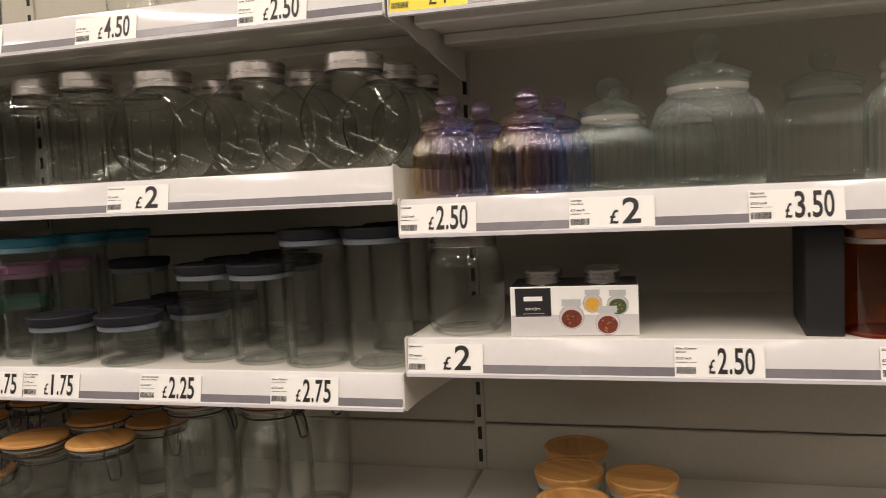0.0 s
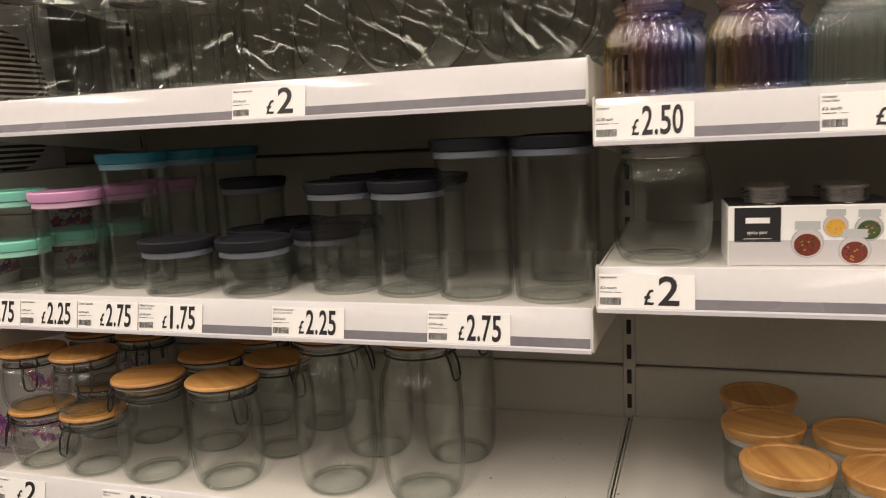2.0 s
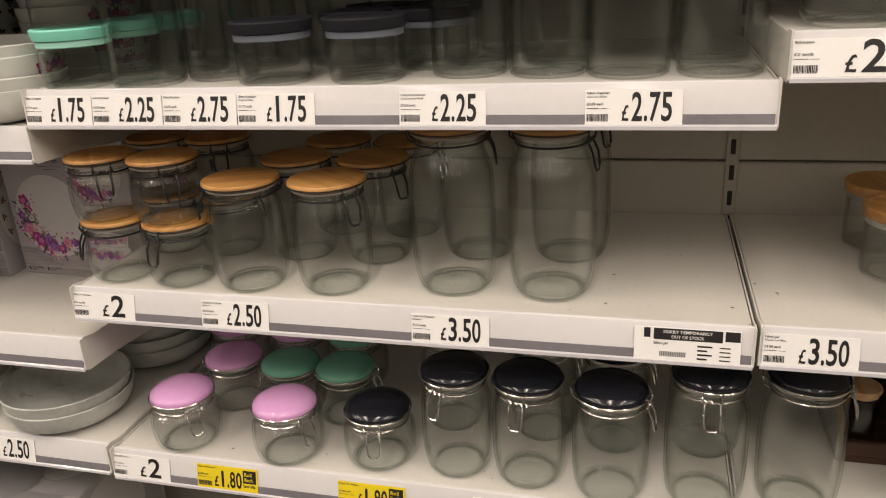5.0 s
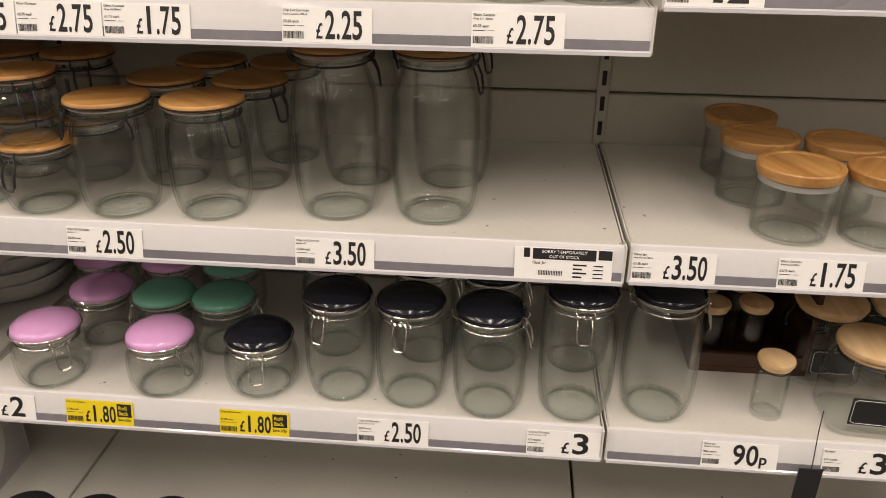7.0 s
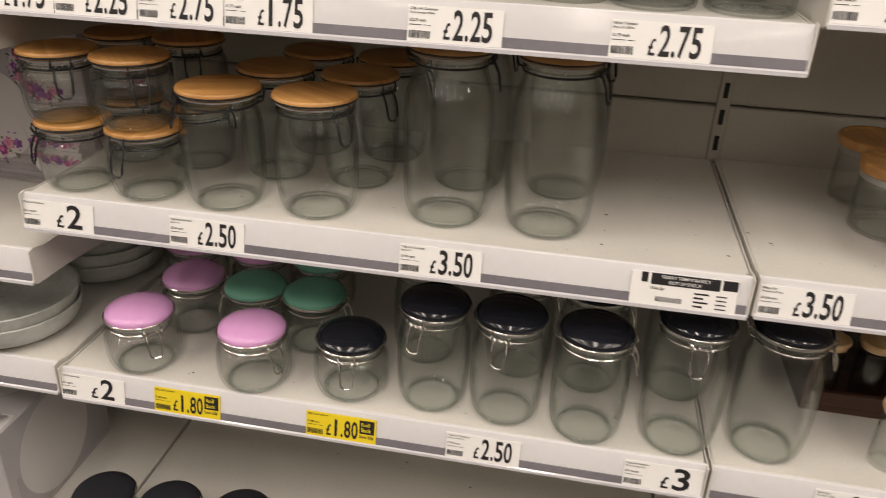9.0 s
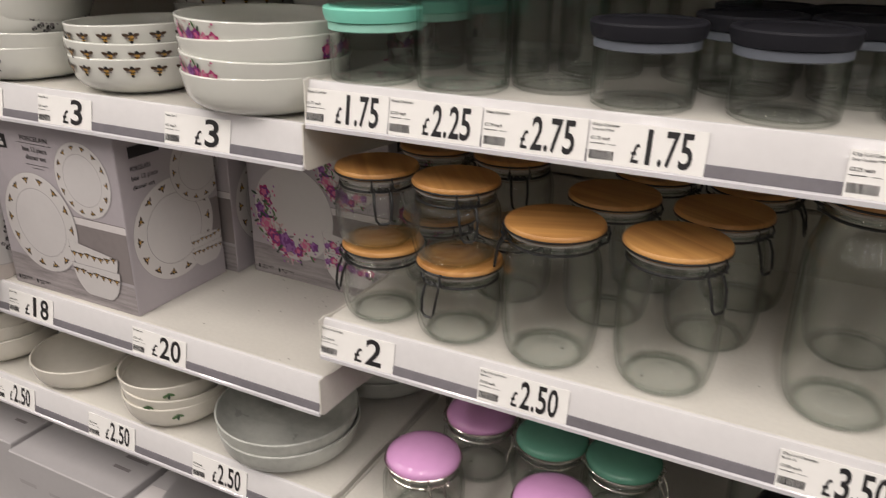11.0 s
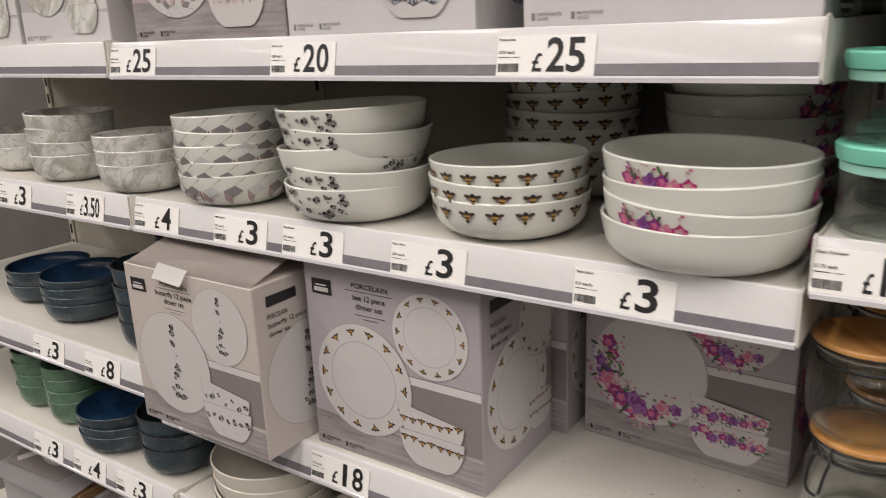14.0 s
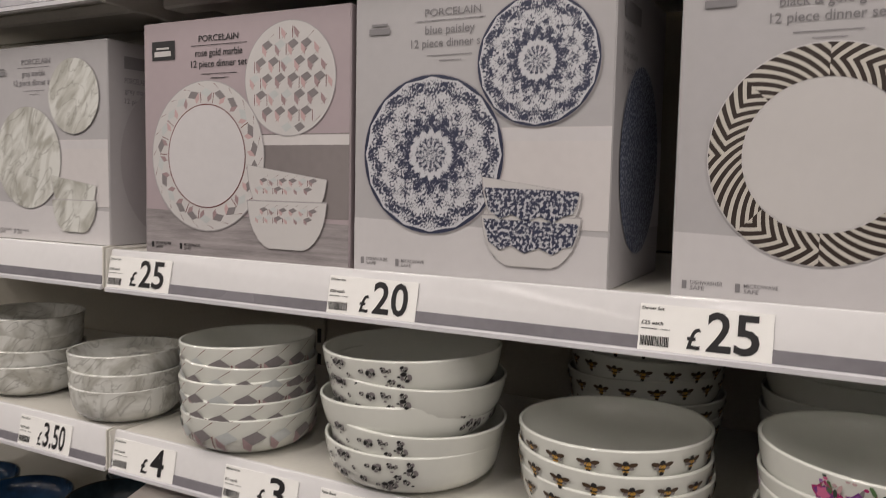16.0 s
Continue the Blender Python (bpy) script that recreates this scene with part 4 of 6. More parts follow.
# ---- pressed glass jars with glass stoppers ----
def ribbed_jar(r, h, mat, words):
    t = thing("ribbed_jar", words, "storage jar", "fluted glass jars")
    b = 0.68 * h
    prof = [(r * 0.80, 0.002), (r * 0.90, 0.0), (r * 0.97, 0.006), (r, 0.02 * h + 0.01), (r, b * 0.60), (r * 0.97, b * 0.70), (r * 0.88, b * 0.80), (r * 0.76, b * 0.87), (r * 0.70, b * 0.90), (r * 0.68, b * 0.96), (r * 0.74, b * 0.98), (r * 0.74, b)]
    part("jar", lathe([prof[0]] + eased(prof[1:], 2), 156, 26, 0.075, (0.05 * h, b * 0.82)), mat, t, smooth=80)
    part("base", lathe([(0.001, 0.008), (r * 0.5, 0.008), (r * 0.85, 0.006)], 32), GLASS_BASE, t, smooth=60)
    part("neck_band", lathe([(r * 0.69, b * 0.905), (r * 0.705, b * 0.92), (r * 0.705, b * 0.97)], 36), RUBBER if mat is not GLASS_FILM else GLASS_FILM, t, smooth=40)
    lid = part("stopper", lathe([(r * 0.62, b * 0.98), (r * 0.74, b + 0.001), (r * 0.79, b + 0.018 * h), (r * 0.78, b + 0.040 * h), (r * 0.66, b + 0.065 * h), (r * 0.50, b + 0.090 * h), (r * 0.36, b + 0.112 * h), (r * 0.24, b + 0.125 * h)], 48), mat, t, smooth=70)
    k, c = 0.5 * (h - b - 0.122 * h), 0.5 * (h + b + 0.122 * h)
    part("knob", lathe([(0.0195 * math.cos(a), c + k * math.sin(a)) for a in (math.radians(d) for d in (-75, -50, -25, 0, 25, 50, 70, 86))], 20, close_top=True), GLASS_BASE if mat is not GLASS_FILM else mat, lid, smooth=40)
    return t


zA1 = SHELF_Z["a"][1]
place(ribbed_jar(0.054, 0.152, GLASS_FILM, "fluted iridescent purple and gold glass jar with a knobbed lid"), [pose(-0.287, 1.115, zA1), pose(-0.169, 1.115, zA1, 0, 0, 20), pose(-0.262, 1.235, zA1), pose(-0.145, 1.235, zA1)])
place(ribbed_jar(0.056, 0.158, GLASS_GREEN, "small fluted clear glass jar with a knobbed glass lid"), [pose(-0.054, 1.118, zA1, 0, 0, 10), pose(-0.045, 1.235, zA1), pose(0.052, 1.27, zA1)])
place(ribbed_jar(0.075, 0.208, GLASS_GREEN, "large fluted clear glass jar with a knobbed glass lid"), [pose(0.076, 1.130, zA1, 0, 0, 5), pose(0.258, 1.325, zA1), pose(0.345, 1.135, zA1)])


# ---- screw-lid jars ----
def steel_lid(r, z0, h, parent):
    return part("lid", lathe([(r - 0.001, z0), (r, z0 + 0.001), (r, z0 + h - 0.002), (r - 0.0015, z0 + h), (r * 0.9, z0 + h - 0.0005), (r * 0.2, z0 + h - 0.0005)], 40, close_top=True), STEEL, parent, "brushed steel screw lid", smooth=35)


def square_jar():
    t = thing("square_jar", "tall squarish clear glass jar with a brushed steel screw lid", "storage jar", "squarish screw-lid jars")
    r, h = 0.049, 0.162
    prof = [(r * 0.84, 0.002), (r * 0.92, 0.0), (r, 0.008), (r, h * 0.80), (r * 0.97, h * 0.86), (r * 0.88, h * 0.92), (r * 0.80, h * 0.95), (r * 0.78, h)]
    bm = lathe(prof[:-2], 56, square=1.0)
    lathe(prof[-3:], 56, bm=bm)
    part("jar", bm, GLASS, t, smooth=45)
    part("base", lathe([(0.001, 0.006), (r * 0.9, 0.006)], 40, square=1.0), GLASS_BASE, t)
    for sy in (-1, 1):
        c, e = r * 0.86, r * 0.99
        pts = [(-c, 0.016), (-c + 0.008, 0.008), (c - 0.008, 0.008), (c, 0.016), (c, h * 0.80), (c - 0.012, h * 0.87), (-c + 0.012, h * 0.87), (-c, h * 0.80)]
        part("edge_rib", tube([(x, sy * e, z) for x, z in pts], 0.0016, 6, None, True), GLASS_BASE, t, smooth=60)
    steel_lid(0.041, h - 0.004, 0.027, t)
    return t


def disc_jar():
    t = thing("disc_jar", "round drum-shaped clear glass jar with a brushed steel screw lid", "storage jar", "drum-shaped screw-lid jars")
    r = 0.078
    drum = lathe([(0.060, -0.051), (0.0655, -0.0525), (0.069, -0.050), (r * 0.965, -0.036), (r, -0.020), (r, 0.020), (r * 0.965, 0.036), (0.069, 0.050), (0.0655, 0.0525), (0.060, 0.051)], 56, close_bottom=True, close_top=True)
    bmesh.ops.rotate(drum, verts=drum.verts[:], cent=(0, 0, 0), matrix=Matrix.Rotation(radians(90), 3, "X"))
    bmesh.ops.translate(drum, verts=drum.verts[:], vec=(0, 0, r - 0.004))
    for v in drum.verts:
        v.co.z = max(v.co.z, 0.0)
    part("jar", drum, GLASS, t, smooth=30)
    part("base", lathe([(0.001, 0.006), (0.030, 0.005), (0.045, 0.002)], 36, flat=0.75), GLASS_BASE, t)
    part("face_rim", tube([(0.0665 * math.cos(a), -0.0526, r - 0.004 + 0.0665 * math.sin(a)) for a in (2 * math.pi * k / 40 for k in range(40))], 0.0012, 6, None, True), GLASS_BASE, t)
    part("neck", lathe([(0.043, 2 * r - 0.016), (0.041, 2 * r - 0.006), (0.041, 2 * r)], 36), GLASS, t, smooth=40)
    steel_lid(0.045, 2 * r - 0.008, 0.026, t)
    return t


zB1 = SHELF_Z["b"][1]
place(square_jar(), [pose(-0.905, 1.115, zB1, 0, 0, 12), pose(-1.020, 1.135, zB1, 0, 0, 12), pose(-1.130, 1.115, zB1, 0, 0, 12), pose(-1.240, 1.130, zB1, 0, 0, 8), pose(-0.900, 1.245, zB1, 0, 0, 10), pose(-1.015, 1.26, zB1, 0, 0, 10), pose(-1.130, 1.25, zB1, 0, 0, 10)])
place(disc_jar(), [pose(-0.757, 1.112, zB1, 0, 0, -2), pose(-0.590, 1.112, zB1, 0, 0, -2), pose(-0.428, 1.112, zB1, 0, 0, -2), pose(-0.735, 1.240, zB1, 0, 0, -2), pose(-0.565, 1.240, zB1, 0, 0, -2), pose(-0.415, 1.245, zB1, 0, 0, -2), pose(-0.413, 1.375, zB1, 0, 0, -2)])

zA2 = SHELF_Z["a"][2]
t = thing("cookie_jar", "rounded clear glass jar with a wide brushed steel lid", "storage jar", "", pose(-0.272, 1.118, zA2))
part("jar", lathe(eased([(0.040, 0.003), (0.045, 0.0), (0.053, 0.006), (0.0585, 0.022), (0.0595, 0.060), (0.0585, 0.100), (0.054, 0.118), (0.048, 0.126), (0.047, 0.134)]), 56), GLASS, t, smooth=60)
part("inside", lathe(eased([(0.036, 0.010), (0.050, 0.013), (0.0555, 0.026), (0.0565, 0.060), (0.0555, 0.099), (0.051, 0.116), (0.045, 0.125)]), 56), GLASS, t, smooth=60)
part("base", lathe([(0.001, 0.012), (0.025, 0.010), (0.048, 0.006)], 36), GLASS_BASE, t, smooth=60)
steel_lid(0.0495, 0.128, 0.024, t)

# top shelf over the round jars: plain tumblers seen only by their feet, and a dark carton
t = thing("tumbler", "clear glass tumbler on the top shelf", "tumbler", "tumblers on the top shelf")
part("glass", lathe([(0.001, 0.008), (0.030, 0.008), (0.034, 0.0), (0.036, 0.004), (0.040, 0.06), (0.041, 0.11)], 32), GLASS, t, smooth=40)
place(t, [pose(-0.800, 1.105, 1.746), pose(-0.712, 1.110, 1.746), pose(-0.620, 1.106, 1.746), pose(-1.120, 1.12, 1.746)])
t = thing("carton", "small plain dark carton", "carton", "", pose(-1.34, 1.10, 1.746))
part("body", box(0, 0.14, 0, 0.16, 0, 0.12, 0.002), CARTON_BLACK, t)

# spice set in a printed sleeve
t = thing("spice_set", "white printed card sleeve holding four spice jars with steel lids", "spice jar set", "", pose(-0.197, 1.074, zA2, 0, 0, 3))
part("sleeve", box(0, 0.176, 0, 0.094, 0.0, 0.070, 0.0012), CARD_WHITE, t)
part("sleeve_top", box(0.001, 0.175, 0.002, 0.092, 0.0703, 0.0712), CARTON_BLACK, t, "black top panel")
for sx in (0.045, 0.128):
    for sy in (0.026, 0.070):
        part("jar_lid", lathe([(0.0240, 0.0713), (0.0250, 0.0725), (0.0250, 0.089), (0.0235, 0.0905), (0.004, 0.090)], 32, close_top=True, bm=None), STEEL, t, smooth=35).location = (sx, sy, 0)
bm = bmesh.new()
flat_rect(bm, 0.007, 0.057, 0.028, 0.068, -0.0006)
part("dark_panel", bm, INK, t)
bm = bmesh.new()
flat_rect(bm, 0.019, 0.045, 0.050, 0.0565, -0.0012)
part("panel_logo", bm, CARD_WHITE, t)
bm = bmesh.new()
write(bm, "spice jars", 0.021, 0.0375, 0.0045, 0.021, -0.0012)
part("panel_title", bm, CARD_WHITE, t)
bm = bmesh.new()
flat_rect(bm, 0.017, 0.047, 0.0318, 0.0324, -0.0012)
part("panel_line", bm, CARD_WHITE, t)
pics = [("pale", [(0.001, 0.001), (0.175, 0.001), (0.175, 0.030), (0.001, 0.030)])]
for cx, cz, rr, ink in ((0.114, 0.046, 0.0125, "mustard"), (0.148, 0.043, 0.0140, "leafy"), (0.085, 0.027, 0.0165, "red"), (0.134, 0.018, 0.0160, "red")):
    pics += [oval("rim", cx, cz, rr * 1.06, rr * 1.06, 0, 18), oval("plate", cx, cz, rr, rr, 0, 18), oval(ink, cx, cz - rr * 0.15, rr * 0.86, rr * 0.78, 0, 18)]
    pics += [("smoke", [(cx - rr * 0.8, cz + rr * 0.9), (cx + rr * 0.8, cz + rr * 0.9), (cx + rr * 0.8, cz + rr * 1.5), (cx - rr * 0.8, cz + rr * 1.5)])]
    rng = random.Random(int(cx * 1000))
    pics += [oval(rng.choice(("magenta", "black", "gold", "leafy") if ink != "mustard" else ("gold", "mustard")), cx + rng.uniform(-0.6, 0.6) * rr, cz - 0.15 * rr + rng.uniform(-0.55, 0.55) * rr, 0.0012, 0.0009, rng.uniform(0, 3), 5) for _ in range(26)]
printed("picture", pics, lambda u, v, lift: (u, -0.0005 - lift * 0.5, v), t, "printed spice jars")

t = thing("carton", "plain matt black carton", "carton", "", pose(0.188, 1.082, zA2, 0, 0, -4))
part("body", box(0, 0.046, 0, 0.16, 0, 0.142, 0.0015), CARTON_BLACK, t)
part("tuck_flap", box(0.002, 0.044, 0.002, 0.158, 0.1425, 0.1437, 0.0004, segments=1), CARTON_BLACK, t)
part("side_panel", box(-0.0008, -0.0002, 0.006, 0.154, 0.006, 0.136), CARTON_BLACK, t)
t = thing("amber_canister", "ribbed amber glass canister with a copper lid", "canister", "", pose(0.288, 1.110, zA2))
part("jar", lathe([(0.040, 0.002), (0.048, 0.0), (0.051, 0.004), (0.051, 0.126)], 64, 32, 0.04, (0.004, 0.10)), AMBER, t, smooth=40)
part("base", lathe([(0.001, 0.006), (0.046, 0.005)], 36), AMBER, t)
part("seal", lathe([(0.050, 0.118), (0.0515, 0.12), (0.0515, 0.126)], 36), RUBBER, t)
part("lid", lathe([(0.050, 0.126), (0.0525, 0.127), (0.0525, 0.137), (0.051, 0.1385), (0.01, 0.138)], 40, close_top=True), COPPER, t, smooth=35)

# spice rack, corked jars and blackboard jars on the low shelf
zA4 = SHELF_Z["a"][4]
t = thing("spice_rack", "dark stained wooden spice rack box", "spice rack", "", pose(-0.194, 1.222, zA4))
part("floor_board", box(0, 0.190, 0, 0.20, 0.0, 0.012, 0.002), DARK_WOOD, t)
part("back_board", box(0, 0.190, 0.188, 0.20, 0.012, 0.225, 0.002), DARK_WOOD, t)
part("side_board", box(0, 0.010, 0.0, 0.188, 0.012, 0.20, 0.002), DARK_WOOD, t)
part("side_board", box(0.180, 0.190, 0.0, 0.188, 0.012, 0.20, 0.002), DARK_WOOD, t)
part("front_board", box(0.010, 0.180, 0.0, 0.010, 0.012, 0.036, 0.002), DARK_WOOD, t)
# dark board added to stand in for the deep shade behind the jars
t = thing("display_backing", "near-black board added behind the blackboard jars in place of deep shade", "display board", "", pose(0.0, 1.440, zA4))
part("board", box(0, 0.40, 0, 0.012, 0.0, 0.24, 0.002), DARK_WOOD, t)


def spice_jar():
    t = thing("spice_jar", "small clear glass spice jar with a pale wooden lid", "spice jar", "small spice jars")
    part("jar", lathe([(0.019, 0.007), (0.0222, 0.009), (0.0222, 0.069), (0.0198, 0.078), (0.0195, 0.086)], 32, bm=lathe(eased([(0.018, 0.002), (0.022, 0.0), (0.0245, 0.004), (0.0245, 0.070), (0.022, 0.078), (0.0215, 0.086)]), 32)), GLASS, t, smooth=50)
    part("base", lathe([(0.001, 0.006), (0.021, 0.005)], 28), GLASS_BASE, t)
    part("lid", lathe([(0.022, 0.086), (0.0235, 0.087), (0.0235, 0.092), (0.0265, 0.0935), (0.0275, 0.097), (0.0265, 0.101), (0.024, 0.102)], 32, close_top=True), PINE, t, smooth=40)
    part("neck_wire", ring(0.0225, 0.083, 0.0012), WIRE_BLACK, t)
    return t


place(spice_jar(), [pose(-0.098, 1.118, zA4, 0, 0, 30), pose(-0.160, 1.262, zA4 + 0.012), pose(-0.090, 1.270, zA4 + 0.012), pose(-0.160, 1.335, zA4 + 0.012), pose(-0.095, 1.345, zA4 + 0.012)])


def board_jar():
    t = thing("board_jar", "squat glass jar with pine lid, black wire, blackboard label", "storage jar", "blackboard jars")
    r = 0.056
    bm = lathe([(r * 0.84, 0.002), (r * 0.92, 0.0), (r, 0.008), (r, 0.085), (r * 0.95, 0.095)], 56, square=1.0)
    lathe([(r * 0.95, 0.095), (0.049, 0.103), (0.047, 0.106), (0.047, 0.116)], 56, bm=bm)
    part("jar", bm, GLASS, t, smooth=45)
    part("base", lathe([(0.001, 0.008), (r * 0.9, 0.007)], 40, square=1.0), GLASS_BASE, t)
    part("lid", lathe([(0.047, 0.118), (0.050, 0.119), (0.050, 0.124), (0.054, 0.126), (0.056, 0.130), (0.055, 0.135), (0.052, 0.137)], 44, close_top=True), PINE, t, smooth=40)
    part("neck_wire", ring(0.0485, 0.112, 0.0016), WIRE_BLACK, t)
    part("clip", tube([(-0.058, -0.004, 0.112), (-0.064, 0, 0.105), (-0.066, 0.0, 0.085), (-0.060, 0.006, 0.078), (-0.058, 0.012, 0.10), (-0.052, 0.004, 0.122)], 0.0016), WIRE_BLACK, t)
    plate = part("blackboard", box(-0.036, 0.036, -r - 0.0022, -r - 0.0005, 0.026, 0.072, 0.0008), CARTON_BLACK, t, "small blackboard label")
    bm = tube([(-0.033, -r - 0.0024, 0.032), (-0.033, -r - 0.0024, 0.066), (-0.028, -r - 0.0024, 0.069), (0.028, -r - 0.0024, 0.069), (0.033, -r - 0.0024, 0.066), (0.033, -r - 0.0024, 0.032), (0.028, -r - 0.0024, 0.029), (-0.028, -r - 0.0024, 0.029)], 0.0004, 4, None, True)
    part("border", bm, CARD_WHITE, plate)
    return t


place(board_jar(), [pose(0.040, 1.122, zA4, 0, 0, -4), pose(0.020, 1.25, zA4), pose(0.160, 1.122, zA4), pose(0.140, 1.25, zA4), pose(0.020, 1.378, zA4), pose(0.140, 1.378, zA4)])
t = thing("hang_tag", "black hanging strip tag on a thin cord", "tag", "", pose(-0.052, 1.026, 0.0))
part("cord", tube([(0.006, 0.022, 0.640), (0.002, 0.012, 0.610), (0.0, 0.0, 0.560), (0.0, 0.0, 0.548)], 0.0008), WIRE_BLACK, t)
part("tag", box(-0.017, 0.017, -0.001, 0.002, 0.400, 0.552, 0.0008), CARTON_BLACK, t)


# ---- bowls ----
def bowl_profile(r, h, foot):
    return eased([(foot, 0.0), (foot + 0.004, 0.001), (r * 0.80, h * 0.13), (r * 0.93, h * 0.34), (r * 0.975, h * 0.66), (r, h - 0.001)], 1)


def bowl(name, label, group, r, h, outer, inner=None, rim=None, decor=None, steps=56, inner_sheen=None):
    t = thing(name, label, "bowl", group)
    foot = r * 0.58
    prof = bowl_profile(r, h, foot)
    part("wall", lathe([(foot - 0.006, 0.003), (foot - 0.004, 0.0)] + prof, steps, close_bottom=True), outer, t, smooth=50)
    part("inside", lathe([(r - 0.0035, h - 0.0005), (r * 0.95, h * 0.75), (r * 0.88, h * 0.50), (r * 0.74, h * 0.26), (r * 0.5, h * 0.12), (r * 0.1, h * 0.11)], steps, close_top=True), inner or outer, t, smooth=50)
    part("rim", lathe([(r, h - 0.0012), (r - 0.0006, h + 0.0006), (r - 0.0025, h + 0.0008), (r - 0.0036, h - 0.0006)], steps), rim or outer, t, smooth=70)
    if decor:
        def surface(u, v, lift):
            z = min(max(v, 0.0), 1.0) * h
            for (r0, z0), (r1, z1) in zip(prof, prof[1:]):
                if z0 <= z <= z1:
                    rr = r0 + (r1 - r0) * (z - z0) / (z1 - z0)
                    break
            else:
                rr = r
            rr += 0.0012 + lift
            return (rr * math.cos(u), rr * math.sin(u), z)
        art = decor[1](r, h)
        for piece in art if isinstance(art[0], list) else [art]:
            printed(decor[0], piece, surface, t, decor[2])
    return t


def on_bowl(motif, around, up, size, r, h, turn=0.0):
    """A motif of the given size in metres at an angle round the bowl and a share of its height."""
    return [(i, [(around + px / r, up + py / h) for px, py in o]) for i, o in moved(motif, 0, 0, size, turn)]


def bee_band(r, h):
    out = []
    for k in range(18):
        out += on_bowl(bee(), 2 * math.pi * k / 18, 0.70, 0.0195, r, h)
    return out


def butterfly_cloud(r, h):
    pieces, rng = [], random.Random(5)
    for c in (0.0, 3.0):
        out = []
        pieces.append(out)
        for k in range(22):
            out += on_bowl(butterfly(), c + rng.uniform(-0.55, 0.6), rng.uniform(0.30, 0.90), rng.uniform(0.006, 0.015), r, h, rng.uniform(-0.6, 0.6))
        for k in range(14):
            out += on_bowl([oval(rng.choice(("ash", "black")), 0, 0, 0.5, 0.3, 0, 6)], c + rng.uniform(-0.55, 0.55), rng.uniform(0.3, 0.95), 0.004, r, h)
    return pieces


def rose_spray(r, h):
    out = []
    for c, s in ((0.0, 4), (2.95, 9)):
        out.append([(i, [(u, min(v, 0.97)) for u, v in o]) for i, o in on_bowl(bouquet(s, 3.4, 0.9, 6), c, 0.62, 0.022, r, h)])
    return out


def strips(outline, width):
    """Cuts a flat outline into upright strips, so that it can follow a round wall."""
    def side(pts, u, keep):
        out = []
        for (u0, v0), (u1, v1) in zip(pts, pts[1:] + pts[:1]):
            if keep * (u0 - u) >= 0:
                out.append((u0, v0))
            if (u0 - u) * (u1 - u) < 0:
                out.append((u, v0 + (v1 - v0) * (u - u0) / (u1 - u0)))
        return out
    u, last, cut = min(p[0] for p in outline), max(p[0] for p in outline), []
    while u < last - 1e-6:
        piece = side(side(outline, u, 1), u + width, -1)
        if len(piece) > 2:
            cut.append(piece)
        u += width
    return cut


def facet_band(r, h):
    n, out = 16, []
    for i, o in facets(n, 1):
        for piece in [[(u, v) for v, u in q] for p in strips(o, 0.2) for q in strips([(v, u) for u, v in p], 0.15)]:
            out.append((i, [(u / n * 2 * math.pi, 0.14 + 0.82 * min(max((v + 0.25) / 1.35, 0), 1)) for u, v in piece]))
    return out


def stack(maker, spots, rng_seed, step, count, x, y, z, tilt=2.5, base_turn=0.0, turns=None):
    rng = random.Random(rng_seed)
    out = []
    for k in range(count):
        lean = 0 if k == 0 else rng.uniform(0.4, 1.0) * tilt * (1 if k % 2 else -1)
        turn = (turns[k % len(turns)] if turns else base_turn + rng.uniform(-60, 60))
        m = Matrix.Translation((x + rng.uniform(-0.003, 0.003), y + rng.uniform(-0.002, 0.002), z + k * step)) @ Matrix.Rotation(radians(lean), 4, "Y") @ Matrix.Rotation(radians(turn), 4, "Z")
        out.append(m)
    spots += out
    return spots


zC2, zC4 = SHELF_Z["c"][2], SHELF_Z["c"][4]
s = stack(None, [], 1, 0.0215, 4, -1.466, 1.118, zC2, 3.0, turns=(14, -104, 10, -100))
stack(None, s, 2, 0.0255, 7, -1.488, 1.375, zC2, 1.5, turns=(-20, -15, -26, -12, -24, -18))
place(bowl("pasta_bowl", "white porcelain pasta bowl with a spray of purple and pink roses", "rose bowls", 0.107, 0.052, PORCELAIN, decor=("rose_print", rose_spray, "purple and pink rose print")), s)
s = stack(None, [], 3, 0.0210, 3, -1.712, 1.142, zC2, 1.5)
stack(None, s, 4, 0.0255, 7, -1.735, 1.375, zC2, 3.0)
place(bowl("pasta_bowl", "white porcelain pasta bowl with a band of bees", "bee bowls", 0.099, 0.052, PORCELAIN, decor=("bee_print", bee_band, "row of printed bees")), s)
s = stack(None, [], 5, 0.0250, 5, -1.946, 1.128, zC2, 3.5, turns=(-92, -100, 5, -98, -95))
place(bowl("pasta_bowl", "white porcelain pasta bowl with scattered grey butterflies", "butterfly bowls", 0.103, 0.052, PORCELAIN, decor=("butterfly_print", butterfly_cloud, "grey butterfly print")), s)
s = stack(None, [], 6, 0.0215, 5, -2.185, 1.118, zC2, 2.5)
place(bowl("cereal_bowl", "white porcelain bowl with grey and blush faceted print", "faceted bowls", 0.086, 0.050, PORCELAIN, decor=("facet_print", facet_band, "grey and blush facets")), s)
s = stack(None, [], 7, 0.0235, 3, -2.405, 1.115, zC2, 2.0)
stack(None, s, 8, 0.0245, 4, -2.640, 1.130, zC2, 2.5)
stack(None, s, 9, 0.0275, 2, -2.850, 1.160, zC2, 1.0)
place(bowl("marble_bowl", "grey-veined marbled porcelain bowl", "marbled bowls", 0.077, 0.050, MARBLE_WARE), s)
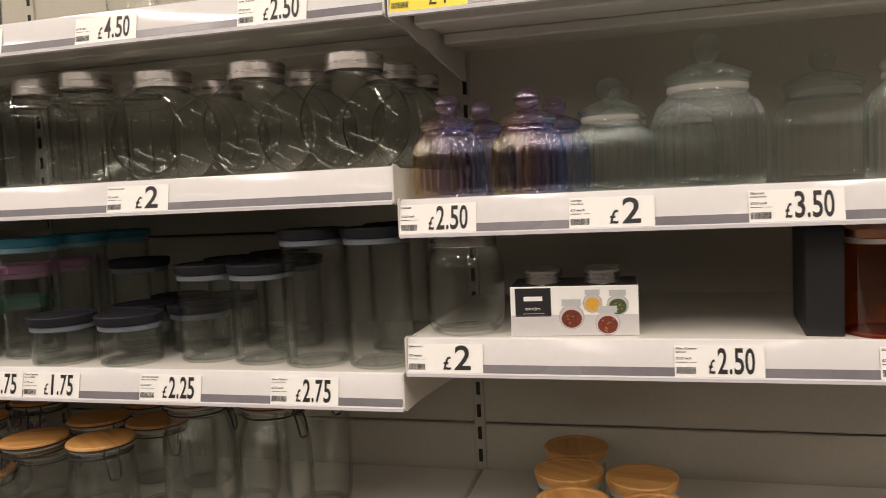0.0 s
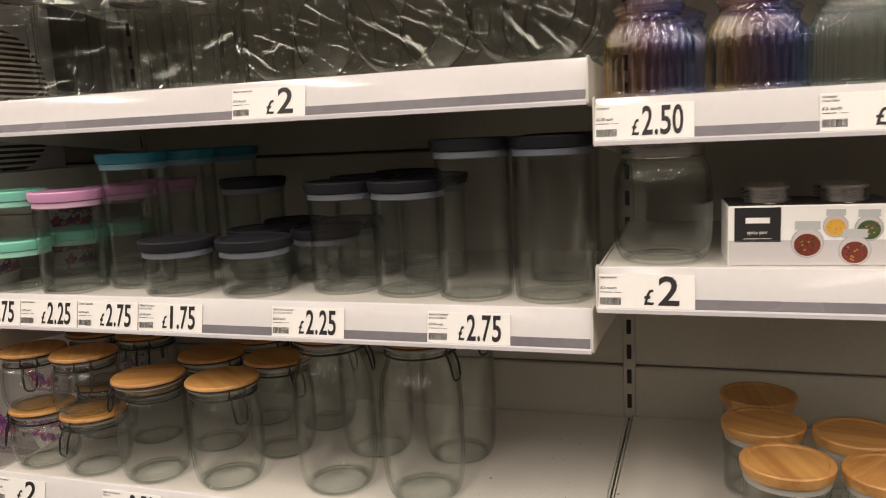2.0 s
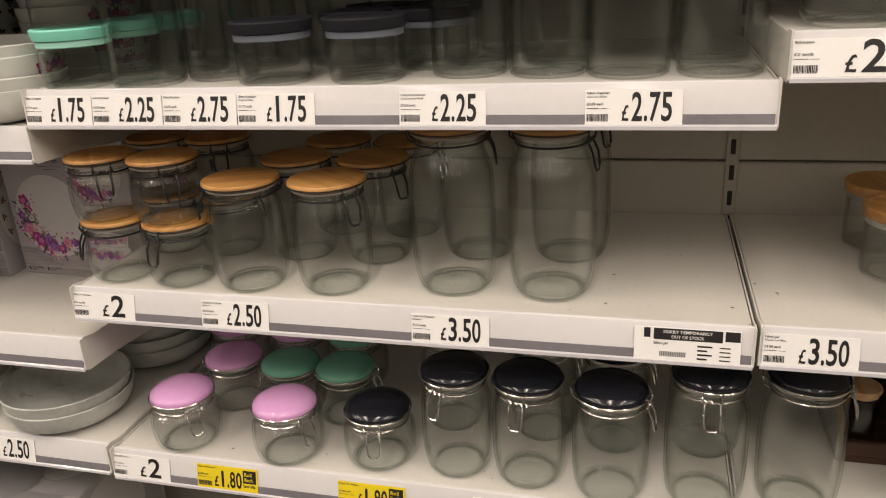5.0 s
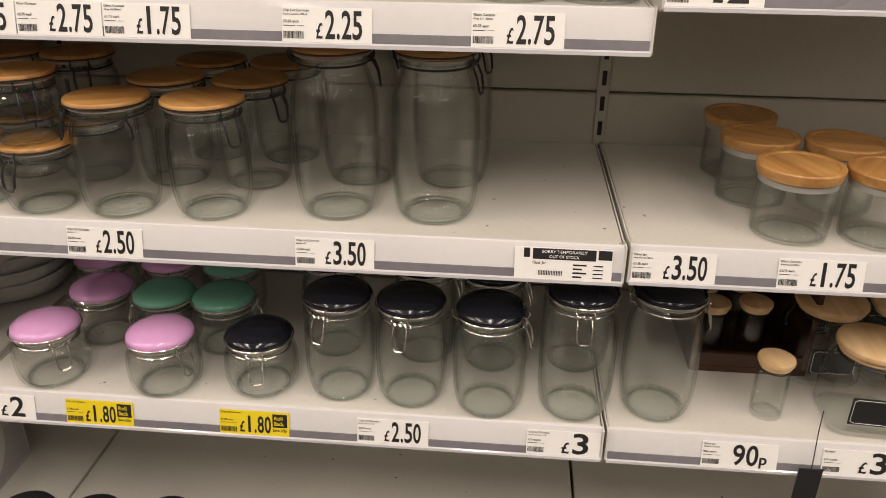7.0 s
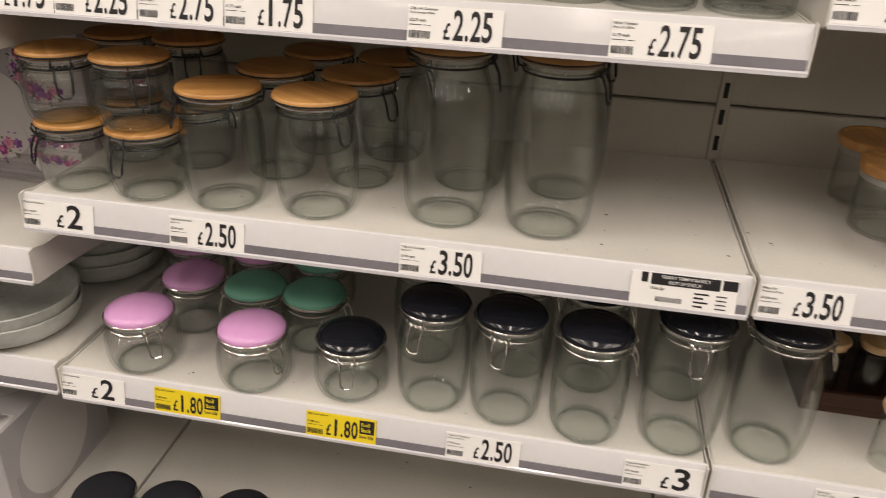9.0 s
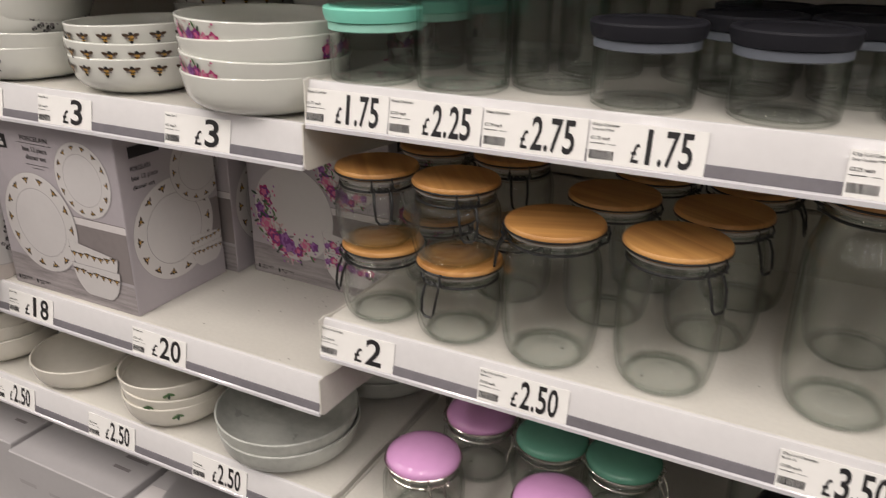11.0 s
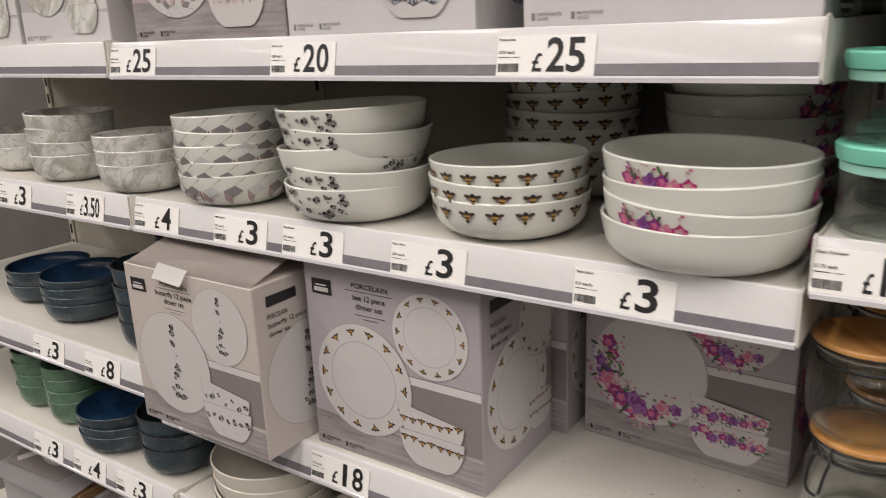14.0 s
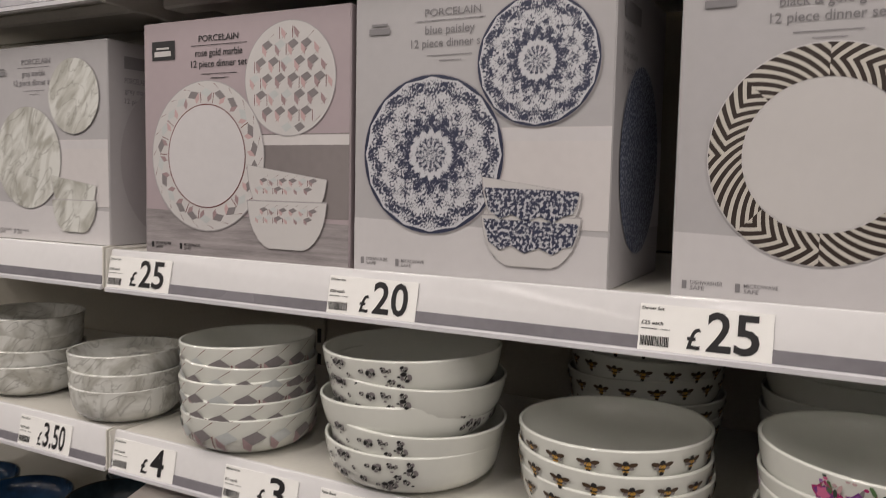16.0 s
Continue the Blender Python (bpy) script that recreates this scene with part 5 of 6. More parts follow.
s = stack(None, [], 10, 0.027, 3, -2.182, 1.128, zC4, 1.0, turns=(-130, -130, -140))
place(bowl("serving_bowl", "cream stoneware bowl with a faint orange flower", "cream bowls", 0.104, 0.055, CREAM,
           decor=("flower_print", lambda r, h: on_bowl([oval("blush", -0.2, 0, 0.25, 0.2), oval("mustard", 0.2, 0.1, 0.2, 0.2), oval("green", 0.1, -0.3, 0.25, 0.08, 0.5), oval("mustard", -0.1, 0.3, 0.15, 0.1)], 0.1, 0.62, 0.035, r, h), "orange flower print")), s)
s = [pose(-1.962, 1.132, zC4)]
stack(None, s, 11, 0.019, 3, -1.727, 1.130, zC4, 2.5, turns=(-45, -75, -50))
place(bowl("serving_bowl", "shallow cream stoneware bowl with a small green leaf", "cream bowls", 0.090, 0.048, CREAM,
           decor=("leaf_print", lambda r, h: on_bowl([oval("green", -0.2, 0, 0.3, 0.14, 0.5), oval("green", 0.15, 0.1, 0.3, 0.13, -0.4), oval("ink_green", 0, -0.1, 0.25, 0.1, 1.4)], 0.0, 0.7, 0.022, r, h), "green leaf print")), s)
s = stack(None, [], 12, 0.022, 2, -1.498, 1.140, zC4, 1.0)
stack(None, s, 13, 0.026, 5, -1.470, 1.375, zC4, 0.8)
place(bowl("serving_bowl", "wide pale grey stoneware bowl", "grey bowls", 0.112, 0.048, GREY_WARE), s)

zD3, zD4 = SHELF_Z["d"][3], SHELF_Z["d"][4]
s = stack(None, [], 14, 0.017, 4, -2.750, 1.170, zD3, 1.0)
stack(None, s, 15, 0.017, 3, -2.945, 1.20, zD3, 1.0)
stack(None, s, 16, 0.020, 3, -2.622, 1.130, zD4, 1.5)
stack(None, s, 27, 0.019, 6, -2.660, 1.390, zD3, 1.0)
place(bowl("blue_bowl", "deep blue glazed stoneware bowl with a dark rim", "blue bowls", 0.088, 0.044, SLATE_GLAZE, BLUE_GLAZE, SLATE_GLAZE), s)
s = stack(None, [], 17, 0.034, 4, -2.470, 1.140, zD3, 1.0)
stack(None, s, 18, 0.030, 3, -2.442, 1.128, zD4, 1.5)
place(bowl("slate_bowl", "slate blue glazed stoneware bowl with a dark rim", "slate bowls", 0.072, 0.060, SLATE_GLAZE, SLATE_GLAZE, SLOT_BLACK), s)
s = stack(None, [], 19, 0.026, 4, -2.800, 1.140, zD4, 0.8)
stack(None, s, 20, 0.026, 4, -2.945, 1.150, zD4, 0.8)
place(bowl("green_bowl", "sage green glazed stoneware bowl", "green bowls", 0.066, 0.058, GREEN_GLAZE, GREEN_GLAZE), s)


# ---- dinner set cartons ----
def disc_bm(r, y=0.0, n=48, r0=0.0):
    bm = bmesh.new()
    a = [bm.verts.new((r * math.cos(2 * math.pi * i / n), y, r * math.sin(2 * math.pi * i / n))) for i in range(n)]
    if not r0:
        bm.faces.new(a)
    else:
        b = [bm.verts.new((r0 * math.cos(2 * math.pi * i / n), y, r0 * math.sin(2 * math.pi * i / n))) for i in range(n)]
        for i in range(n):
            j = (i + 1) % n
            bm.faces.new((a[i], a[j], b[j], b[i]))
    return bm


def plate_art(design, R):
    """Flat print of a plate of radius R about its middle."""
    rng = random.Random(11)
    out = [oval("rim", 0, 0, R * 1.015, R * 1.015, 0, 48), oval("plate", 0, 0, R, R, 0, 48)]
    if design in ("bee", "facet", "key", "butterfly", "rose"):
        out += [oval("rim", 0, 0, R * 0.70, R * 0.70, 0, 40), oval("well" if design in ("bee", "facet") else "plate", 0, 0, R * 0.685, R * 0.685, 0, 40)] if design in ("bee", "facet") else []
    if design == "bee":
        for k in range(14):
            a = 2 * math.pi * k / 14
            out += moved(bee(), R * 0.86 * math.cos(a), R * 0.86 * math.sin(a), R * 0.17, a - math.pi / 2)
    if design == "butterfly":
        for k in range(26):
            v = rng.uniform(-0.8, 0.75)
            out += moved(butterfly(), R * (0.05 + rng.uniform(-0.22, 0.22) * (0.5 - 0.6 * v)), R * v, R * rng.uniform(0.05, 0.17), rng.uniform(-0.6, 0.6))
    if design == "rose":
        for k in range(5):
            a = math.pi * (0.98 + 0.15 * k)
            out += moved(bouquet(30 + k, 2.6, 1.0, 4), R * 0.74 * math.cos(a), R * 0.72 * math.sin(a), R * 0.34, a + math.pi / 2)
    if design == "facet":
        n = 22
        for i, o in facets(n, 1):
            out.append((i, [(R * (0.72 + 0.26 * min(max((v + 0.2) / 1.3, 0), 1)) * math.cos(u / n * 2 * math.pi), R * (0.72 + 0.26 * min(max((v + 0.2) / 1.3, 0), 1)) * math.sin(u / n * 2 * math.pi)) for u, v in o]))
        out.append(oval("rosewood", 0, 0, R * 0.70, R * 0.70, 0, 48))
        out.append(oval("pale", 0, 0, R * 0.685, R * 0.685, 0, 48))
    return out


def small_art(design, R):
    if design == "facet":
        out = [oval("rim", 0, 0, R * 1.015, R * 1.015, 0, 48), oval("plate", 0, 0, R, R, 0, 48)]
        for i, o in facets(7, 7, 8):
            pts = [((u - 3.6) * R * 0.29, (v - 3.4) * R * 0.29) for u, v in o]
            if all(math.hypot(*p) < R * 0.97 for p in pts):
                out.append((i, pts))
        return out
    return plate_art(design, R)


def bowl_art(design, w):
    """Flat print of two nested bowls, w wide, standing on z = 0."""
    out = []
    def one(z0, lean, cut=0.0):
        half = [(0.22, 0.0), (0.29, 0.03), (0.36, 0.09), (0.42, 0.17), (0.46, 0.26), (0.485, 0.36), (0.5, 0.48)]
        pts = [(x, z - lean * z / 0.48) for x, z in half] + [(-x, z + lean * z / 0.48) for x, z in half[::-1]]
        return [(x * w, (z0 + z) * w) for x, z in pts]
    a, b = one(0.30, 0.07), one(0.0, 0.0)
    out += [("rim", [(x * 1.02, z + 0.004 * w) for x, z in a]), ("plate", a), ("rim", [(x * 1.02, z + 0.012 * w) for x, z in b]), ("plate", b)]
    rng = random.Random(4)
    for z0 in (0.66, 0.36):
        for k in range(7):
            x, z = (-0.42 + 0.14 * k) * w, (z0 + rng.uniform(-0.03, 0.03)) * w
            if design == "bee":
                out += moved(bee(), x, z, 0.12 * w)
            elif design == "butterfly":
                out += moved(butterfly(), x, z - abs(rng.gauss(0, 0.08)) * w, rng.uniform(0.06, 0.14) * w, rng.uniform(-1, 1))
            elif design == "rose":
                out += moved(bouquet(50 + k, 1.2, 0.9, 2), x * 0.9, z - 0.03 * w, 0.15 * w)
        if design == "facet":
            out += [(i, [((u - 3.2) * 0.125 * w, z0 * w + (v - 1.0) * 0.085 * w) for u, v in o]) for i, o in facets(6, 2, 6)]
    return out


def carton(label, w, d, h, mat, design, title, m, dark=True, logo_panel=True, marble=False):
    t = thing("dinner_set_carton", label, "dinner set box", "dinner set cartons", m)
    part("body", box(0, w, 0, d, 0, h, 0.0016, segments=1), mat, t)
    face = lambda u, v, lift: (u, -0.0002 - lift, v)
    # printed room: table below, ledge at the right
    tone = "shade" if dark else "ledge"
    room = [("table" if dark else "pale", [(0.001, 0.001), (w - 0.001, 0.001), (w - 0.001, 0.17 * h), (0.001, 0.20 * h)]),
            (tone, [(0.55 * w, 0.19 * h), (w - 0.001, 0.19 * h), (w - 0.001, 0.52 * h), (0.55 * w, 0.52 * h)]),
            ("ledge" if dark else "pale", [(0.55 * w, 0.475 * h), (w - 0.001, 0.475 * h), (w - 0.001, 0.515 * h), (0.55 * w, 0.515 * h)])]
    printed("room_print", room, face, t, "printed shelf and table top")
    R, r, bw = 0.285 * w, 0.203 * w, 0.36 * w
    big, little, pair = (0.335 * w, 0.43 * h), (0.735 * w, 0.735 * h), (0.725 * w, 0.06 * h)
    if design == "key":
        R, r, bw, big, little, pair = 0.315 * w, 0.15 * w, 0.30 * w, (0.41 * w, 0.43 * h), (0.83 * w, 0.80 * h), (0.83 * w, 0.16 * h)
    rimmed = lambda u, v, lift, c: (c[0] + u, -0.0012 - lift, c[1] + v)
    if design == "paisley" or design == "key" or design == "marble":
        for (cx, cz), rr, kind in ((big, R, 0), (little, r, 1)):
            if design == "paisley":
                ob = part("plate_print", disc_bm({0: 0.080, 1: 0.0615}[kind]), PAISLEY[{0: 0.080, 1: 0.0615}[kind]], t, "blue ornamental plate print")
                edge = disc_bm({0: 0.0812, 1: 0.0625}[kind])
            elif design == "key":
                ob = part("plate_print", disc_bm(rr, r0=rr * (0.70 if not kind else 0.02)), KEY_PRINT, t, "black and gold key pattern plate print")
                edge = disc_bm(rr * 1.01)
            else:
                ob = part("plate_print", disc_bm(rr), MARBLE_WARE, t, "marbled plate print")
                edge = disc_bm(rr * 1.012)
            ob.location = (cx, -0.0016 - 0.0004 * kind, cz)
            back = part("plate_rim", edge, PRINT["rim" if design != "key" else "pale"], t)
            back.location = (cx, -0.0013 - 0.0004 * kind, cz)
            if design == "key" and not kind:
                well = part("plate_well", disc_bm(rr * 0.69), PRINT["plate"], t)
                well.location = (cx, -0.0016, cz)
        if design == "paisley":
            arts = bowl_art("plain", bw)
            printed("bowl_print", [(i, [(x + pair[0], z + pair[1]) for x, z in o]) for i, o in arts], lambda u, v, lift: (u, -0.0022 - lift, v), t)
            bm = bmesh.new()
            for z0, n in ((0.30, 0.42), (0.0, 0.40)):
                bm.faces.new([bm.verts.new((pair[0] + x * bw, -0.0034, pair[1] + (z0 + z) * bw)) for x, z in ((-0.485, 0.45), (0.485, 0.43), (0.46, 0.30), (0.43, 0.22), (0.34, 0.20), (0.24, 0.13), (0.10, 0.19), (-0.04, 0.13), (-0.18, 0.20), (-0.30, 0.15), (-0.42, 0.23))])
            part("bowl_pattern", bm, PAISLEY_BAND, t, "blue ornament on the printed bowls")
        else:
            arts = bowl_art("plain", bw)
            if design == "marble":
                arts = [("marble" if i == "plate" else i, o) for i, o in arts]
            printed("bowl_print", [(i, [(x + pair[0], z + pair[1]) for x, z in o]) for i, o in arts], lambda u, v, lift: (u, -0.0024 - lift, v), t)
            if design == "key":
                bm = bmesh.new()
                for z0 in (0.30, 0.0):
                    bm.faces.new([bm.verts.new((x * bw, 0, (z0 + z - 0.3) * bw)) for x, z in ((-0.485, 0.46), (0.485, 0.44), (0.46, 0.28), (0.41, 0.16), (0.34, 0.07), (0.20, 0.01), (-0.2, 0.01), (-0.34, 0.07), (-0.41, 0.16), (-0.46, 0.28))])
                part("bowl_pattern", bm, KEY_PRINT, t, "key pattern on the printed bowls").location = (pair[0], -0.0036, pair[1] + 0.3 * bw)
    else:
        printed("plate_print", plate_art(design, R), lambda u, v, lift: rimmed(u, v, lift, big), t, "printed dinner plate")
        printed("plate_print", small_art(design, r), lambda u, v, lift: (little[0] + u, -0.0006 - lift, little[1] + v), t, "printed side plate")
        printed("bowl_print", [(i, [(x + pair[0], z + pair[1]) for x, z in o]) for i, o in bowl_art(design, bw)], lambda u, v, lift: (u, -0.0022 - lift, v), t, "printed nested bowls")
    # words
    bm = bmesh.new()
    y = -0.0008
    write(bm, "PORCELAIN", 0.30 * w, 0.905 * h, 0.0075, 0.062, y, 0.015)
    flat_rect(bm, 0.26 * w, 0.54 * w, 0.888 * h, 0.8905 * h, y)
    for k, ln in enumerate(title):
        write(bm, ln, 0.40 * w - 0.0023 * len(ln), (0.845 - 0.045 * k) * h, 0.0085, 0.0046 * len(ln), y, 0.012)
    flat_rect(bm, 0.31 * w, 0.49 * w, 0.770 * h, 0.7725 * h, y)
    flat_rect(bm, 0.36 * w, 0.45 * w, 0.752 * h, 0.7545 * h, y)
    part("title", bm, INK_GREY if not dark else INK, t, "printed words")
    bm = bmesh.new()
    for k, x in enumerate((0.035, 0.19)):
        flat_rect(bm, x * w, x * w + 0.004, 0.030 * h, 0.055 * h, y)
        write(bm, ("DISHWASHER", "MICROWAVE")[k], x * w + 0.007, 0.044 * h, 0.0036, 0.027, y, 0.01)
        write(bm, "SAFE", x * w + 0.007, 0.028 * h, 0.0036, 0.012, y, 0.01)
    part("care_note", bm, INK_GREY if not dark else INK, t, "printed words")
    bm = bmesh.new()
    if logo_panel:
        flat_rect(bm, 0.05 * w, 0.175 * w, 0.84 * h, 0.92 * h, -0.0008)
        logo = part("logo_panel", bm, INK, t, "dark brand panel")
        bm = bmesh.new()
    flat_rect(bm, 0.075 * w, 0.145 * w, 0.885 * h, 0.893 * h, -0.0013)
    flat_rect(bm, 0.065 * w, 0.155 * w, 0.855 * h, 0.877 * h, -0.0013)
    part("logo_mark", bm, PRINT["plate"] if logo_panel else INK_GREY, t)
    # right side: part of a plate, and words
    side = lambda u, v, lift: (w + 0.0003 + lift, u, v)
    def clipped(motifs, c):
        out = []
        for i, o in motifs:
            pts = [(c[0] + u, c[1] + v) for u, v in o]
            pts = [(min(max(u, 0.004), d - 0.004), min(max(v, 0.004), h - 0.004)) for u, v in pts]
            if max(p[0] for p in pts) - min(p[0] for p in pts) > 0.0005:
                out.append((i, pts))
        return out
    arts = [("shade" if dark else "ledge", [(0.55 * d, 0.18 * h), (d - 0.002, 0.18 * h), (d - 0.002, 0.5 * h), (0.55 * d, 0.5 * h)])]
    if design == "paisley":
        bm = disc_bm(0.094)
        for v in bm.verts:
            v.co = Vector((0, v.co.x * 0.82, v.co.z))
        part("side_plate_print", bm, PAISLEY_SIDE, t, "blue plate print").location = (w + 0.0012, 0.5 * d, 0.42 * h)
    elif design in ("marble", "key"):
        bm = disc_bm(0.42 * d)
        for v in bm.verts:
            v.co = Vector((0, v.co.x, v.co.z * 1.2))
        part("side_plate_print", bm, PRINT["rim"] if design == "marble" else KEY_PRINT, t).location = (w + 0.0012, 0.5 * d, 0.42 * h)
    else:
        arts += clipped(plate_art(design, R), (0.48 * d, 0.41 * h))
        arts += clipped(small_art(design, r), (0.80 * d, 0.72 * h))
        arts += [(i, [(min(max(0.80 * d + x, 0.004), d - 0.003), 0.12 * h + z) for x, z in o]) for i, o in bowl_art(design, 0.24 * w)]
    printed("side_print", arts, side, t, "printed side of the carton")
    bm = bmesh.new()
    for k, ln in enumerate(["PORCELAIN"] + list(title)):
        n0 = len(bm.verts)
        write(bm, ln, 0.12 * d, (0.80 - 0.05 * k) * h, 0.0075, 0.0042 * len(ln), 0, 0.012)
        bm.verts.ensure_lookup_table()
        for v in bm.verts[n0:]:
            v.co = Vector((w + 0.0011, v.co.x, v.co.z))
    part("side_title", bm, INK_GREY if not dark else INK, t)
    bm = bmesh.new()
    bm.faces.new([bm.verts.new((w + 0.0009, yy, zz)) for yy, zz in ((0.12 * d, 0.87 * h), (0.42 * d, 0.87 * h), (0.42 * d, 0.93 * h), (0.12 * d, 0.93 * h))])
    part("side_logo", bm, INK if logo_panel else INK_GREY, t)
    return t


zC1, zC3 = SHELF_Z["c"][1], SHELF_Z["c"][3]
carton("mauve carton picturing a rose gold marble dinner set", 0.312, 0.24, 0.285, CARTON_MAUVE, "facet", ("rose gold marble", "12 piece dinner set"), pose(-2.303, 1.060, zC1))
carton("white carton picturing a blue paisley dinner set", 0.280, 0.20, 0.290, CARTON_WHITE, "paisley", ("blue paisley", "12 piece dinner set"), pose(-1.984, 1.058, zC1), False, False)
carton("white carton picturing a black and gold dinner set", 0.285, 0.24, 0.290, CARTON_WHITE, "key", ("black & gold geo", "12 piece dinner set"), pose(-1.648, 1.060, zC1), False, False)
for x in (-2.640, -2.905):
    carton("white carton picturing a grey marble dinner set", 0.252, 0.22, 0.275, CARTON_WHITE, "marble", ("grey marble", "12 piece dinner set"), pose(x, 1.075, zC1 + 0.002), False, False)
carton("grey carton picturing a bee pattern dinner set", 0.291, 0.195, 0.285, CARTON_GREY, "bee", ("bee 12 piece", "dinner set"), pose(-2.006, 1.066, zC3))
carton("grey carton picturing a bee pattern dinner set", 0.291, 0.195, 0.285, CARTON_GREY, "bee", ("bee 12 piece", "dinner set"), pose(-1.985, 1.268, zC3))
carton("grey carton picturing a purple rose dinner set", 0.287, 0.195, 0.285, CARTON_GREY, "rose", ("roses 12 piece", "dinner set"), pose(-1.676, 1.292, zC3, 0, 0, -2))
bfly = carton("worn warm grey carton with torn flaps picturing a butterfly dinner set", 0.285, 0.195, 0.262, CARTON_WARM, "butterfly", ("butterfly 12 piece", "dinner set"), pose(-2.312, 0.985, zC3))
bm = bmesh.new()
bm.faces.new([bm.verts.new(p) for p in ((0.004, 0.001, 0.262), (0.281, 0.001, 0.262), (0.276, 0.085, 0.283), (0.010, 0.09, 0.290))])
bmesh.ops.solidify(bm, geom=bm.faces[:], thickness=0.0016)
part("top_flap", bm, CARTON_WARM, bfly, "lifted carton flap")
bm = bmesh.new()
bm.faces.new([bm.verts.new(p) for p in ((0.01, 0.194, 0.262), (0.281, 0.194, 0.262), (0.278, 0.10, 0.289), (0.012, 0.102, 0.296))])
bmesh.ops.solidify(bm, geom=bm.faces[:], thickness=0.0016)
part("top_flap", bm, CARTON_WARM, bfly, "lifted carton flap")
bm = bmesh.new()
bm.faces.new([bm.verts.new(p) for p in ((0.085, -0.012, 0.252), (0.150, -0.014, 0.248), (0.156, -0.001, 0.270), (0.090, -0.001, 0.274))])
bmesh.ops.solidify(bm, geom=bm.faces[:], thickness=0.0012)
part("torn_tab", bm, CARD_WHITE, bfly, "torn white paper tab")


# ---- dust and specks on the empty stretches of shelf ----
bm, rng = bmesh.new(), random.Random(21)
for n, x0, x1, y0, y1, z in ((40, -0.56, 0.3, 1.06, 1.49, 0.881), (26, -1.34, 0.3, 1.06, 1.18, 0.881), (70, -1.05, 0.4, 1.0, 1.48, DECK_Z), (24, -1.68, -1.37, 1.06, 1.28, 0.788), (22, -1.3, -0.36, 1.06, 1.3, 0.580)):
    for _ in range(n):
        x, y, s, a = rng.uniform(x0, x1), rng.uniform(y0, y1), rng.choice((0.0006, 0.0009, 0.0012, 0.0022)), rng.uniform(0, 3)
        zz = (0.884 if z == 0.881 and x > -0.34 else z) + 0.0006
        bm.faces.new([bm.verts.new((x + s * k * math.cos(a + i * 1.26) , y + s * math.sin(a + i * 1.26), zz)) for i, k in enumerate((1.0, 1.6, 0.9, 1.3, 1.1))])
DUST = plain("dust specks", (0.12, 0.10, 0.08), 0.9)
tagged(part("dust", bm, DUST), "scattered dark dust specks on the shelf boards", "dust", kind="stuff")


# ---- cartons on the base deck ----
def flat_carton(label, w, d, h, mat, m, art, lid_mat=None, flap=False):
    t = thing("tableware_carton", label, "carton", "cartons on the base deck", m)
    part("body", box(0, w, 0, d, 0, h, 0.002, segments=1), mat, t)
    printed("top_print", art(w, d), lambda u, v, lift: (u, v, h + 0.0002 + lift), t, "printed top of the carton")
    front = [("rim", [(0.06 * w, 0.70 * h), (0.22 * w, 0.70 * h), (0.22 * w, 0.74 * h), (0.06 * w, 0.74 * h)]), ("rim", [(0.34 * w, 0.70 * h), (0.60 * w, 0.70 * h), (0.60 * w, 0.73 * h), (0.34 * w, 0.73 * h)]),
             oval("blush", 0.10 * w, 0.40 * h, 0.05 * w, 0.04 * w), oval("mustard", 0.12 * w, 0.36 * h, 0.03 * w, 0.03 * w)]
    printed("front_print", front, lambda u, v, lift: (u, -0.0002 - lift, v), t, "printed front of the carton")
    R = 0.34 * d
    side = [("rim", [(0.02, 0.01), (d - 0.01, 0.01), (d - 0.01, 0.5 * h), (0.02, 0.5 * h)]), oval("rim", 0.45 * d, 0.50 * h, R * 1.02, R * 1.02, 0, 32), oval("plate", 0.45 * d, 0.50 * h, R, R, 0, 32)]
    printed("side_print", side, lambda u, v, lift: (w + 0.0002 + lift, u, v), t, "plate printed on the carton side")
    if flap:
        for k, pts in enumerate((((0.10, 0.02, 0.002), (0.62, 0.00, 0.010), (0.66, 0.34, 0.030), (0.14, 0.40, 0.020)), ((0.55, -0.06, 0.004), (0.92, -0.03, 0.012), (0.95, 0.16, 0.014), (0.60, 0.18, 0.006)))):
            bm = bmesh.new()
            if k == 0:
                c = [(0.38 * w + 0.24 * w * math.cos(2 * math.pi * i / 28), 0.30 * d + 0.34 * d * math.sin(2 * math.pi * i / 28), h + 0.006 + 0.006 * math.sin(2 * math.pi * i / 28)) for i in range(28)]
            else:
                c = [(x * w, y * d, h + z) for x, y, z in pts]
            bm.faces.new([bm.verts.new(p) for p in c])
            bmesh.ops.solidify(bm, geom=bm.faces[:], thickness=0.0015)
            part("loose_cutout", bm, CARTON_WHITE, t, "white card cut-out of a plate, lifted")
    return t


